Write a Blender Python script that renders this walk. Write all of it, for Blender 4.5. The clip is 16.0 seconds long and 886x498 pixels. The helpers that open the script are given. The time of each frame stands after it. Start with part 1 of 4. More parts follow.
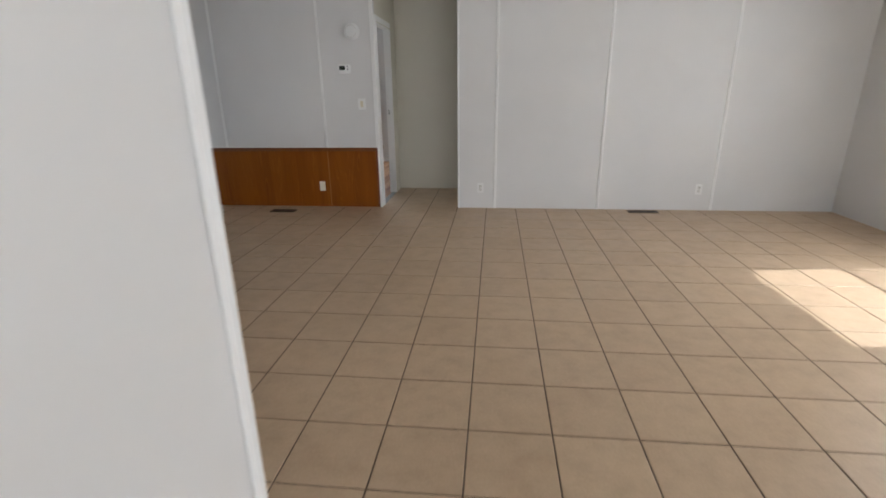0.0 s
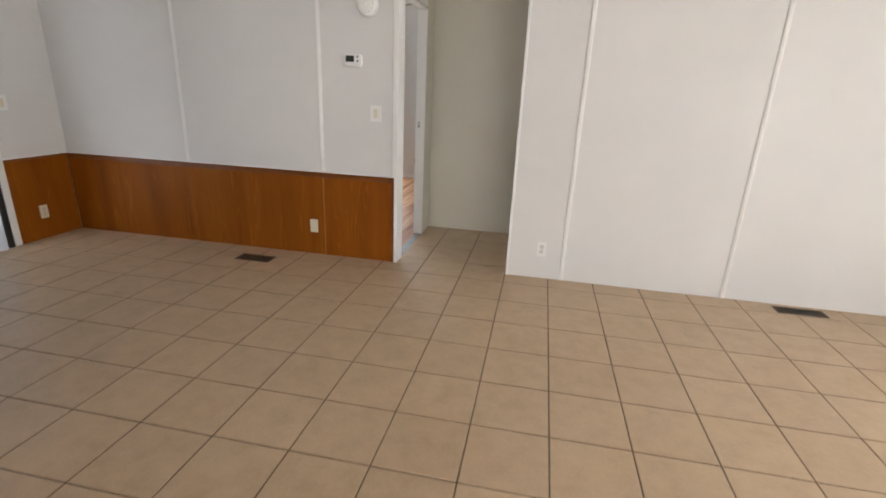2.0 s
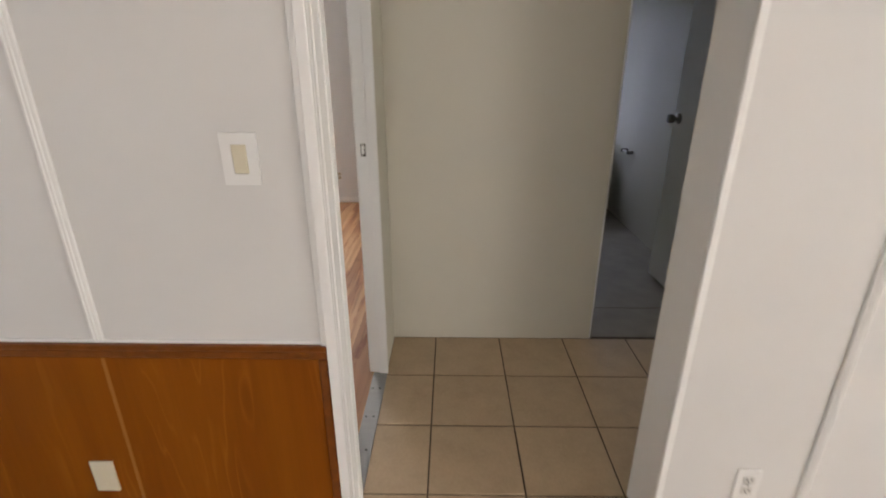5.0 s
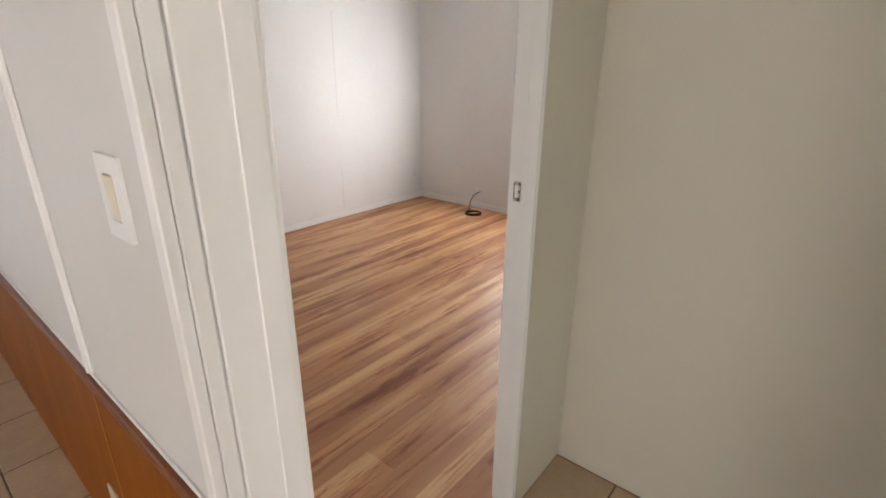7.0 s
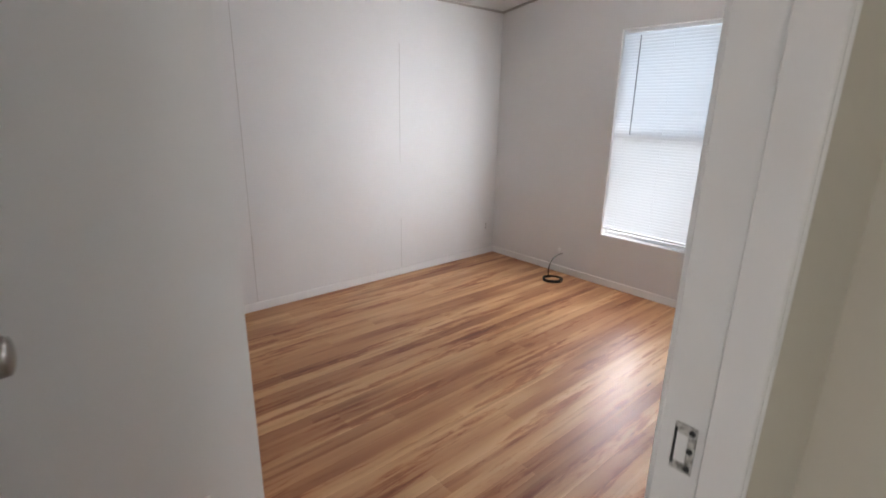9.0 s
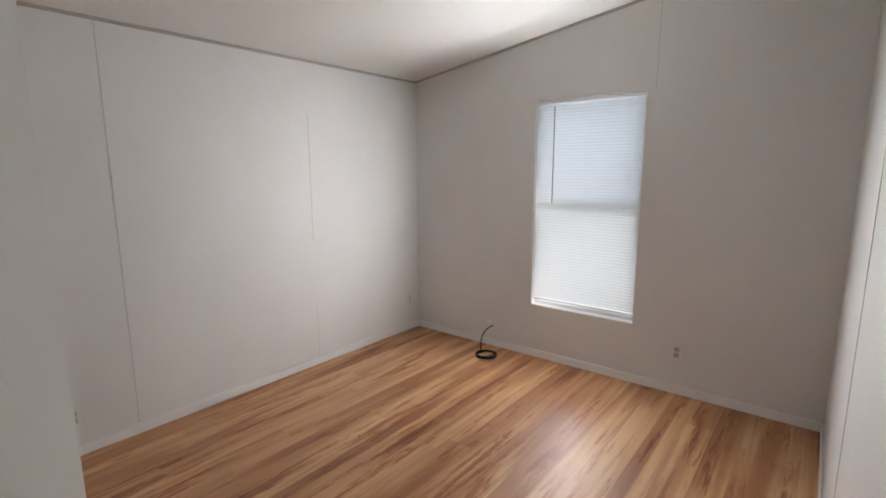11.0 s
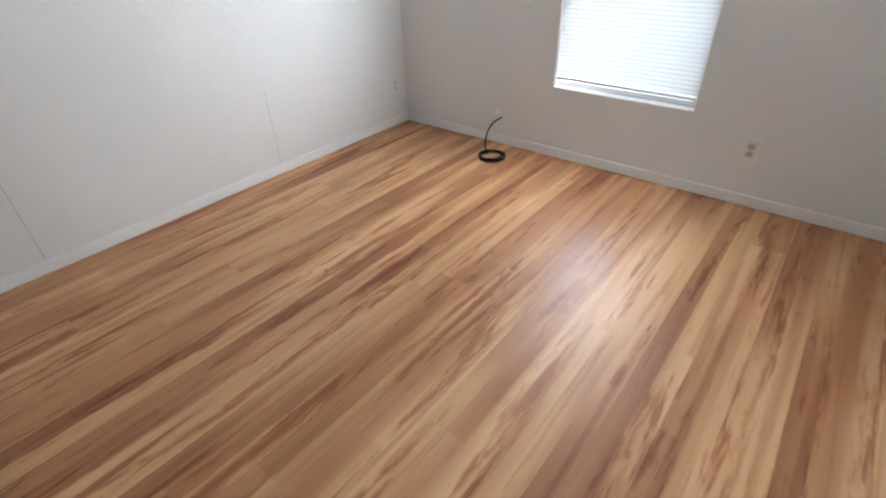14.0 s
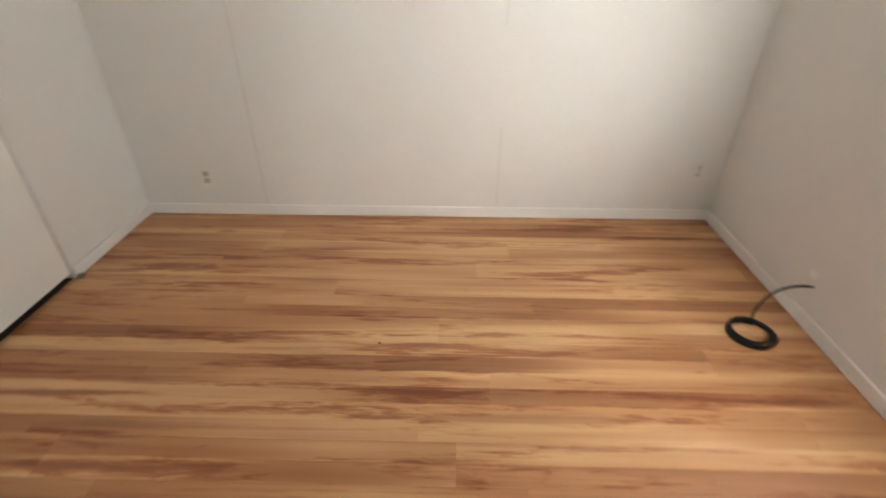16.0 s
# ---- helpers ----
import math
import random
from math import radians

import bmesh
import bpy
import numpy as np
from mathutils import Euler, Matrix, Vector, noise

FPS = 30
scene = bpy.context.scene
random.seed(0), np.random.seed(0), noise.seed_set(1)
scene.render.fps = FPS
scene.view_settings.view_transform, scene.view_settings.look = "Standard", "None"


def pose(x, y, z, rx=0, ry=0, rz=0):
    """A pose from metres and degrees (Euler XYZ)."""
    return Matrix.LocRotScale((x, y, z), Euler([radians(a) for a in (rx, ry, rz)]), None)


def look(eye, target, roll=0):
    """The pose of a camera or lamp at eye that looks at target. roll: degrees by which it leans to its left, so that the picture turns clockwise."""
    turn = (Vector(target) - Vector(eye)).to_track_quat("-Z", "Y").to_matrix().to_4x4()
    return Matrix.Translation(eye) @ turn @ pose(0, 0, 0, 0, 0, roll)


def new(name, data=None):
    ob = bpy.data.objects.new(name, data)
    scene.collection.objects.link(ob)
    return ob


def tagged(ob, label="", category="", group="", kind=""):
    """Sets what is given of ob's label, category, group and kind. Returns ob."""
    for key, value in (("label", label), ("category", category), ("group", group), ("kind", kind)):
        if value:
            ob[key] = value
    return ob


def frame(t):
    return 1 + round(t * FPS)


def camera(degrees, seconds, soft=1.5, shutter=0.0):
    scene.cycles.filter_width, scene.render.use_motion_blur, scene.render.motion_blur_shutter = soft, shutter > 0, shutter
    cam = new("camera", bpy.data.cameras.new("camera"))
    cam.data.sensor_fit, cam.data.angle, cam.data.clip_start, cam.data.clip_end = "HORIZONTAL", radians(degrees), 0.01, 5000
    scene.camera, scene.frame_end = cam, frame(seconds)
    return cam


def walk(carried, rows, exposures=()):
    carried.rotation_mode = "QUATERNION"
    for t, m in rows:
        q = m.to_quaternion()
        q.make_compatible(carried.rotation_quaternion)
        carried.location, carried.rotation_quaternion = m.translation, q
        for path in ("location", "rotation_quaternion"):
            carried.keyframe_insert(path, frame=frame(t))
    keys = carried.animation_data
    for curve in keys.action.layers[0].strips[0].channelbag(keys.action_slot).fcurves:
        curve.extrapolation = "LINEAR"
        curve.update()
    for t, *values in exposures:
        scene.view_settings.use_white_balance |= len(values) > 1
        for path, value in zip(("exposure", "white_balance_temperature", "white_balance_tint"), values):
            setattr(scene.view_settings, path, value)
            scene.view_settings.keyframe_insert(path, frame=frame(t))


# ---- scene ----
cam = camera(85.3, 16.0, 1.75, 0.35)
PATH = [
    (0, (1.345, -5.646, 1.345), (1.139, -3.758, 0.718), -0.8),
    (0.5, (1.349, -5.127, 1.342), (1.105, -3.243, 0.715), -0.1),
    (1, (1.317, -4.647, 1.365), (1.037, -2.769, 0.738), 0.2),
    (1.5, (1.223, -4.168, 1.394), (0.92, -2.292, 0.769), 1.5),
    (2, (1.094, -3.696, 1.41), (0.74, -1.832, 0.779), 2.5),
    (2.5, (0.941, -3.224, 1.4), (0.549, -1.361, 0.787), 1.2),
    (3, (0.713, -2.778, 1.404), (0.414, -0.907, 0.765), 1.0),
    (3.5, (0.537, -2.332, 1.414), (0.345, -0.464, 0.726), 0.6),
    (4, (0.392, -1.911, 1.406), (0.315, -0.041, 0.7), 0.2),
    (4.5, (0.341, -1.492, 1.405), (0.35, 0.375, 0.688), -0.1),
    (5, (0.296, -1.098, 1.413), (0.267, 0.766, 0.689), -0.0),
    (5.2, (0.334, -0.966, 1.419), (0.208, 0.898, 0.704), -0.6),
    (7.3, (0.581, -0.145, 1.367), (-0.711, 1.222, 0.685), 0.2),
    (7.5, (0.571, -0.098, 1.366), (-0.77, 1.226, 0.696), -0.2),
    (8, (0.425, 0.057, 1.389), (-0.977, 1.346, 0.777), 0.0),
    (8.5, (0.231, 0.201, 1.416), (-1.198, 1.477, 0.841), 0.9),
    (9, (0.088, 0.41, 1.405), (-1.357, 1.674, 0.843), 1.0),
    (9.5, (-0.038, 0.536, 1.446), (-1.446, 1.854, 0.914), 0.9),
    (9.7, (-0.137, 0.547, 1.466), (-1.482, 1.953, 1.0), 0.8),
    (11.8, (-0.215, 0.647, 1.502), (-1.412, 2.213, 1.165), 0.6),
    (12, (-0.222, 0.657, 1.463), (-1.405, 2.202, 1.001), 0.6),
    (12.5, (-0.264, 0.648, 1.329), (-1.357, 2.133, 0.554), 0.7),
    (13, (-0.372, 0.786, 1.276), (-1.384, 2.165, 0.24), -0.9),
    (13.5, (-0.535, 0.972, 1.258), (-1.523, 2.272, 0.104), -2.0),
    (14, (-0.635, 1.291, 1.265), (-1.7, 2.551, 0.135), -2.3),
    (14.5, (-0.738, 1.631, 1.281), (-1.915, 2.829, 0.196), -1.9),
    (15, (-0.762, 2.051, 1.283), (-2.122, 3.055, 0.213), -1.4),
    (15.5, (-0.753, 2.313, 1.282), (-2.318, 2.929, 0.199), 0.1),
    (16, (-0.802, 2.536, 1.276), (-2.491, 2.496, 0.205), 0.1),
]
EXPOSURES = [(0, -0.21, 6200, 10), (0.5, 0.20, 6350, 11), (1.5, 0.33, 6550, 11), (2.5, 0.46, 6800, 12), (5.0, 0.44, 6950, 13), (7.3, 0.58, 7000, 14), (8.0, 0.50, 7150, 14), (8.5, 0.38, 6750, 14), (9.5, 0.22, 6500, 14), (12, 0.07, 6950, 13), (13.0, 0.36, 6750, 11), (13.5, 0.68, 6300, 8), (14.0, 0.58, 6200, 8), (15.0, 0.12, 6550, 10), (15.5, 0.06, 7400, 11), (16, 0.52, 7550, 11)]
walk(cam, [(t, look(eye, target, roll)) for t, eye, target, roll in PATH], EXPOSURES)

# ---- world, sun, window and fill light, exposure ----
scene.view_settings.exposure = 0.0
world = bpy.data.worlds.new("sky_world")
scene.world = world
world.use_nodes = True
wn = world.node_tree
sky = wn.nodes.new("ShaderNodeTexSky")
sky.sky_type = "NISHITA"
sky.sun_disc = False
sky.sun_elevation = radians(46.5)
sky.sun_rotation = radians(81.7)
wn.links.new(sky.outputs[0], wn.nodes["Background"].inputs[0])
wn.nodes["Background"].inputs[1].default_value = 0.12

sun = new("sun", bpy.data.lights.new("sun", "SUN"))
sun.data.energy, sun.data.angle, sun.data.color = 5.0, radians(0.6), (1.0, 0.995, 0.985)
sun.matrix_world = look((20.0, 1.5, 20.0), (20 - math.cos(radians(46.5)) * math.cos(radians(8.3)), 1.5 - math.cos(radians(46.5)) * math.sin(radians(8.3)), 20 - math.sin(radians(46.5))))


def area_lamp(name, eye, target, w, h, watts, color=(0.93, 0.97, 1.0)):
    lamp = new(name, bpy.data.lights.new(name, "AREA"))
    lamp.data.shape, lamp.data.size, lamp.data.size_y = "RECTANGLE", w, h
    lamp.data.energy, lamp.data.color = watts, color
    lamp.matrix_world = look(eye, target)
    return lamp


YB_IN = 3.885
area_lamp("daylight_bedroom_upper", (-1.566, 4.13, 1.60), (-1.566, 0, 1.60), 0.79, 0.76, 4.6, (0.66, 0.83, 1.0))
area_lamp("daylight_bedroom_lower", (-1.566, 4.13, 0.82), (-1.566, 0, 0.82), 0.79, 0.78, 5.4, (0.86, 0.94, 1.0))
# fill lamps added on the room side of the blind to brighten the bedroom
for name, aim, w, h, watts in (
    ("fill_bedroom_down", (0, -1, -1.43), 0.77, 0.06, 2.5),
    ("fill_bedroom_up", (0, -1, 1.43), 0.77, 0.06, 7.0),
    ("fill_bedroom_side", (-0.75, -0.66, 0.0), 0.05, 1.45, 7.2),
    ("fill_bedroom_front", (0.6, -1.0, 0.0), 0.05, 1.45, 8.5),
):
    lamp = area_lamp(name, (-1.60, YB_IN, 1.205), (-1.60 + aim[0], YB_IN + aim[1], 1.205 + aim[2]), w, h, watts, (0.90, 0.955, 1.0))
    lamp.data.spread = radians(95)
area_lamp("daylight_living", (5.31, -2.285, 1.27), (0, -2.285, 1.27), 1.2, 1.55, 47, (0.97, 0.985, 1.0))
area_lamp("daylight_living_twin", (5.31, -3.655, 1.27), (0, -3.655, 1.27), 1.2, 1.55, 14, (0.97, 0.985, 1.0))
# lamp of an unseen rear window, added to light the far wall and hall
area_lamp("fill_living_rear", (2.9, -7.82, 1.25), (2.9, 0, 1.25), 2.2, 1.5, 46, (0.97, 0.985, 1.0))
# unseen kitchen window's lamp, added to brighten the left-hand floor
area_lamp("fill_kitchen", (-0.2, -7.82, 1.45), (-0.2, 0, 1.45), 1.35, 1.0, 25, (0.97, 0.985, 1.0))
# lamp for an unseen end room, added to light the hall from the side
area_lamp("fill_end_room", (5.31, 0.725, 1.40), (0, 0.725, 1.40), 0.80, 0.98, 11, (0.96, 1.0, 0.93))
area_lamp("daylight_slider", (-3.42, -1.53, 1.02), (0, -1.53, 1.02), 1.75, 1.9, 24, (0.90, 0.95, 1.0))
area_lamp("daylight_bath", (1.37, 4.13, 1.42), (1.37, 0, 1.42), 0.62, 1.05, 9, (0.60, 0.70, 1.0))


# ---- materials ----
def mat(name, base=(0.8, 0.8, 0.8), rough=0.5, metal=0.0):
    m = bpy.data.materials.new(name)
    m.use_nodes = True
    b = m.node_tree.nodes["Principled BSDF"]
    b.inputs["Base Color"].default_value = (*base, 1)
    b.inputs["Roughness"].default_value = rough
    b.inputs["Metallic"].default_value = metal
    return m


def node(m, kind, **values):
    n = m.node_tree.nodes.new(kind)
    for k, v in values.items():
        n.inputs[k.replace("_", " ")].default_value = v
    return n


def link(m, a, b):
    m.node_tree.links.new(a, b)


def coords(m, scale, shift=False):
    """Object coordinates, stretched; shift moves them by the object's own random number."""
    tc = m.node_tree.nodes.new("ShaderNodeTexCoord")
    mp = m.node_tree.nodes.new("ShaderNodeMapping")
    mp.inputs["Scale"].default_value = scale
    out = tc.outputs["Object"]
    if shift:
        info = m.node_tree.nodes.new("ShaderNodeObjectInfo")
        mul = m.node_tree.nodes.new("ShaderNodeVectorMath")
        mul.operation = "MULTIPLY_ADD"
        comb = m.node_tree.nodes.new("ShaderNodeCombineXYZ")
        for i in range(3):
            link(m, info.outputs["Random"], comb.inputs[i])
        mul.inputs[1].default_value = (37.0, 91.0, 13.0)
        link(m, comb.outputs[0], mul.inputs[0])
        link(m, out, mul.inputs[2])
        out = mul.outputs[0]
    link(m, out, mp.inputs["Vector"])
    return mp.outputs[0]


def noise_of(m, vec, scale, detail=4.0, rough=0.55, distortion=0.0):
    n = node(m, "ShaderNodeTexNoise", Scale=scale, Detail=detail, Roughness=rough, Distortion=distortion)
    link(m, vec, n.inputs["Vector"])
    return n.outputs["Fac"]


def ramp(m, fac, stops):
    r = m.node_tree.nodes.new("ShaderNodeValToRGB")
    el = r.color_ramp.elements
    while len(el) < len(stops):
        el.new(0.5)
    for e, (p, c) in zip(el, stops):
        e.position, e.color = p, (*c, 1)
    link(m, fac, r.inputs["Fac"])
    return r.outputs["Color"]


def mix(m, fac, a, b, kind="MIX"):
    n = m.node_tree.nodes.new("ShaderNodeMix")
    n.data_type, n.blend_type = "RGBA", kind
    for sock, v in ((n.inputs[0], fac), (n.inputs[6], a), (n.inputs[7], b)):
        if isinstance(v, (int, float)):
            sock.default_value = v
        elif isinstance(v, tuple):
            sock.default_value = (*v, 1)
        else:
            link(m, v, sock)
    return n.outputs[2]


def bump(m, height, strength, distance=0.002):
    n = node(m, "ShaderNodeBump", Strength=strength, Distance=distance)
    link(m, height, n.inputs["Height"])
    link(m, n.outputs[0], m.node_tree.nodes["Principled BSDF"].inputs["Normal"])


def bsdf(m, socket, value):
    link(m, value, m.node_tree.nodes["Principled BSDF"].inputs[socket])


def painted(name, a, b, rough=0.55, relief=0.12, wavy=0.55):
    """Brushed-on wall paint: faint cloudy tone, fine roller stipple, broad waviness."""
    m = mat(name, a, rough)
    v = coords(m, (1, 1, 1))
    cloud = noise_of(m, v, 1.3, 5)
    fine = noise_of(m, v, 240, 3)
    wide = noise_of(m, v, 9, 3)
    bsdf(m, "Base Color", ramp(m, cloud, [(0.3, a), (0.7, b)]))
    bsdf(m, "Roughness", ramp(m, wide, [(0.3, (rough - 0.04,) * 3), (0.7, (rough + 0.06,) * 3)]))
    both = mix(m, wavy, fine, wide)
    bump(m, both, relief, 0.0015)
    return m


BASEPAINT = painted("baseboard_paint", (0.80, 0.795, 0.785), (0.82, 0.815, 0.805), 0.45, 0.05, 0.2)
WALL = painted("wall_paint_white", (0.70, 0.695, 0.685), (0.745, 0.74, 0.73))
HALL = painted("wall_paint_hall", (0.66, 0.625, 0.535), (0.69, 0.655, 0.565))
TRIM = painted("trim_paint_gloss", (0.87, 0.87, 0.86), (0.885, 0.885, 0.875), 0.40, 0.04, 0.15)
DOOR = painted("door_paint_white", (0.78, 0.78, 0.76), (0.80, 0.80, 0.78), 0.45, 0.04, 0.2)
CEIL = painted("ceiling_texture", (0.70, 0.685, 0.66), (0.76, 0.745, 0.72), 0.85, 0.8)

SCREEN = mat("insect_screen", (0.20, 0.21, 0.22), 0.7)
SCREEN.node_tree.nodes["Principled BSDF"].inputs["Alpha"].default_value = 0.28
TILE = mat("beige_floor_tile", (0.40, 0.31, 0.22), 0.42)
v = coords(TILE, (1, 1, 1), True)
mott = noise_of(TILE, v, 9, 5, 0.6)
speck = noise_of(TILE, v, 90, 3)
edge = noise_of(TILE, v, 3.0, 3)
info = TILE.node_tree.nodes.new("ShaderNodeObjectInfo")
c = ramp(TILE, mott, [(0.28, (0.49, 0.356, 0.228)), (0.5, (0.56, 0.413, 0.268)), (0.75, (0.615, 0.458, 0.302))])
c = mix(TILE, 0.12, c, ramp(TILE, speck, [(0.35, (0.25, 0.18, 0.12)), (0.65, (0.55, 0.44, 0.33))]))
c = mix(TILE, 0.8, c, ramp(TILE, info.outputs["Random"], [(0.0, (0.93, 0.92, 0.92)), (1.0, (1.0, 1.0, 1.0))]), "MULTIPLY")
bsdf(TILE, "Base Color", c)
bsdf(TILE, "Roughness", ramp(TILE, edge, [(0.3, (0.36,) * 3), (0.7, (0.5,) * 3)]))
bump(TILE, mott, 0.12, 0.002)

GROUT = mat("brown_grout", (0.10, 0.07, 0.045), 0.9)
gv = noise_of(GROUT, coords(GROUT, (1, 1, 1)), 25, 5)
bsdf(GROUT, "Base Color", ramp(GROUT, gv, [(0.3, (0.065, 0.042, 0.027)), (0.7, (0.155, 0.11, 0.075))]))

LAM = mat("cherry_laminate", (0.4, 0.22, 0.11), 0.28)
geo = LAM.node_tree.nodes.new("ShaderNodeNewGeometry")


def run(scale):
    """Coordinates that run on across the planks."""
    mp = LAM.node_tree.nodes.new("ShaderNodeMapping")
    mp.inputs["Scale"].default_value = scale
    link(LAM, geo.outputs["Position"], mp.inputs["Vector"])
    return mp.outputs[0]


def grown(scale, detail, rough, bend, share):
    """Figure of which a share runs on from plank to plank and the rest is each plank's own."""
    return mix(LAM, share, noise_of(LAM, coords(LAM, scale, True), 1.0, detail, rough, bend), noise_of(LAM, run(scale), 1.0, detail, rough, bend))


tone = grown((8.5, 0.34, 1), 2.0, 0.5, 0.5, 0.7)
streak = grown((14.5, 1.1, 1), 3.5, 0.58, 0.5, 0.7)
ragged = noise_of(LAM, run((50, 8, 1)), 1.0, 3.5, 0.62, 0.8)
thin = grown((30, 0.9, 1), 2.5, 0.5, 0.3, 0.65)
grain = noise_of(LAM, run((170, 7, 1)), 1.0, 3.0, 0.6)
fleck = noise_of(LAM, coords(LAM, (60, 30, 1), True), 1.0, 2.0, 0.5)
linfo = LAM.node_tree.nodes.new("ShaderNodeObjectInfo")


def calc(kind, a, b=0.0):
    n = LAM.node_tree.nodes.new("ShaderNodeMath")
    n.operation = kind
    for sock, v in zip(n.inputs, (a, b)):
        if isinstance(v, (int, float)):
            sock.default_value = v
        else:
            link(LAM, v, sock)
    return n.outputs[0]


# two printed strips to a plank, each with a tone of its own
split = LAM.node_tree.nodes.new("ShaderNodeSeparateXYZ")
link(LAM, geo.outputs["Position"], split.inputs[0])
across = calc("ADD", calc("MULTIPLY", calc("ADD", split.outputs[0], 3.150), 1 / 0.0715), calc("MULTIPLY", calc("ADD", ragged, -0.5), 0.16))
strip_at = LAM.node_tree.nodes.new("ShaderNodeCombineXYZ")
link(LAM, calc("MULTIPLY", calc("FLOOR", across), 3.37), strip_at.inputs[0])
link(LAM, calc("MULTIPLY", split.outputs[1], 0.55), strip_at.inputs[1])
link(LAM, calc("MULTIPLY", linfo.outputs["Random"], 0.22), strip_at.inputs[2])
strip = noise_of(LAM, strip_at.outputs[0], 1.0, 2.0, 0.5)
lc = ramp(LAM, tone, [(0.38, (0.47, 0.228, 0.106)), (0.47, (0.56, 0.298, 0.146)), (0.53, (0.64, 0.370, 0.190)), (0.62, (0.70, 0.435, 0.236))])
lc = mix(LAM, 0.9, lc, ramp(LAM, strip, [(0.39, (0.60, 0.45, 0.37)), (0.46, (0.78, 0.67, 0.59)), (0.52, (1.0, 0.99, 0.98)), (0.62, (1.08, 1.11, 1.10))]), "MULTIPLY")
lc = mix(LAM, 0.5, lc, ramp(LAM, calc("FRACT", across), [(0.0, (0.86, 0.80, 0.76)), (0.05, (1.0, 1.0, 1.0)), (0.93, (1.0, 1.0, 1.0)), (0.97, (1.12, 1.13, 1.12))]), "MULTIPLY")
band = mix(LAM, 0.19, streak, ragged)
lc = mix(LAM, 0.85, lc, ramp(LAM, band, [(0.37, (0.45, 0.24, 0.17)), (0.42, (0.61, 0.39, 0.30)), (0.448, (0.87, 0.74, 0.66)), (0.478, (1.0, 1.0, 1.0))]), "MULTIPLY")
lc = mix(LAM, 0.45, lc, ramp(LAM, mix(LAM, 0.15, thin, ragged), [(0.38, (0.48, 0.33, 0.26)), (0.432, (0.76, 0.63, 0.55)), (0.47, (1.0, 1.0, 1.0))]), "MULTIPLY")
lc = mix(LAM, 0.14, lc, ramp(LAM, grain, [(0.3, (0.72, 0.66, 0.6)), (0.6, (1.0, 1.0, 1.0))]), "MULTIPLY")
lc = mix(LAM, 0.7, lc, ramp(LAM, fleck, [(0.20, (0.42, 0.28, 0.2)), (0.24, (1.0, 1.0, 1.0))]), "MULTIPLY")
lc = mix(LAM, 1.0, lc, ramp(LAM, linfo.outputs["Random"], [(0.0, (0.975, 0.965, 0.955)), (0.5, (1.0, 0.995, 0.99)), (1.0, (0.99, 0.98, 0.975))]), "MULTIPLY")
bsdf(LAM, "Base Color", lc)
bsdf(LAM, "Roughness", ramp(LAM, grain, [(0.3, (0.39,) * 3), (0.7, (0.50,) * 3)]))
bump(LAM, grain, 0.06, 0.001)

PANEL = mat("orange_oak_panel", (0.3, 0.11, 0.02), 0.5)
PANEL.node_tree.nodes["Principled BSDF"].inputs["Specular IOR Level"].default_value = 0.18
pg = noise_of(PANEL, coords(PANEL, (5.5, 5.5, 0.55)), 1.0, 3.0, 0.5, 0.5)
pf = noise_of(PANEL, coords(PANEL, (95, 95, 3.5)), 1.0, 4.0, 0.6)
rings = PANEL.node_tree.nodes.new("ShaderNodeMath")
rings.operation = "PINGPONG"
many = PANEL.node_tree.nodes.new("ShaderNodeMath")
many.operation = "MULTIPLY"
many.inputs[1].default_value = 24.0
link(PANEL, pg, many.inputs[0])
link(PANEL, many.outputs[0], rings.inputs[0])
rings.inputs[1].default_value = 1.0
pm = noise_of(PANEL, coords(PANEL, (7, 7, 1.1)), 1.0, 2.0, 0.5)
pc = ramp(PANEL, pg, [(0.34, (0.215, 0.052, 0.002)), (0.5, (0.255, 0.070, 0.003)), (0.66, (0.285, 0.082, 0.004))])
flame_ = mix(PANEL, ramp(PANEL, pm, [(0.47, (0.0,) * 3), (0.58, (1.0,) * 3)]), (0.0, 0.0, 0.0), ramp(PANEL, rings.outputs[0], [(0.0, (1.0,) * 3), (0.16, (0.35,) * 3), (0.30, (0.0,) * 3)]))
pc = mix(PANEL, flame_, pc, (0.325, 0.102, 0.008))
pc = mix(PANEL, 0.24, pc, ramp(PANEL, pf, [(0.3, (0.7, 0.66, 0.6)), (0.62, (1, 1, 1))]), "MULTIPLY")
bsdf(PANEL, "Base Color", pc)
bump(PANEL, pf, 0.08, 0.001)
CAP = mat("dark_oak_moulding", (0.17, 0.05, 0.012), 0.35)
cf_ = noise_of(CAP, coords(CAP, (30, 30, 30)), 1.0, 4.0)
bsdf(CAP, "Base Color", ramp(CAP, cf_, [(0.3, (0.15, 0.040, 0.005)), (0.7, (0.22, 0.061, 0.007))]))

TEAL = mat("teal_laminate_edge", (0.03, 0.13, 0.125), 0.35)
tv = noise_of(TEAL, coords(TEAL, (1, 1, 1)), 60, 4)
bsdf(TEAL, "Base Color", ramp(TEAL, tv, [(0.35, (0.022, 0.105, 0.10)), (0.65, (0.045, 0.16, 0.15))]))
TOPM = mat("grey_laminate_top", (0.36, 0.40, 0.38), 0.3)
tv = noise_of(TOPM, coords(TOPM, (1, 1, 1)), 120, 4)
bsdf(TOPM, "Base Color", ramp(TOPM, tv, [(0.35, (0.28, 0.32, 0.31)), (0.65, (0.42, 0.46, 0.44))]))

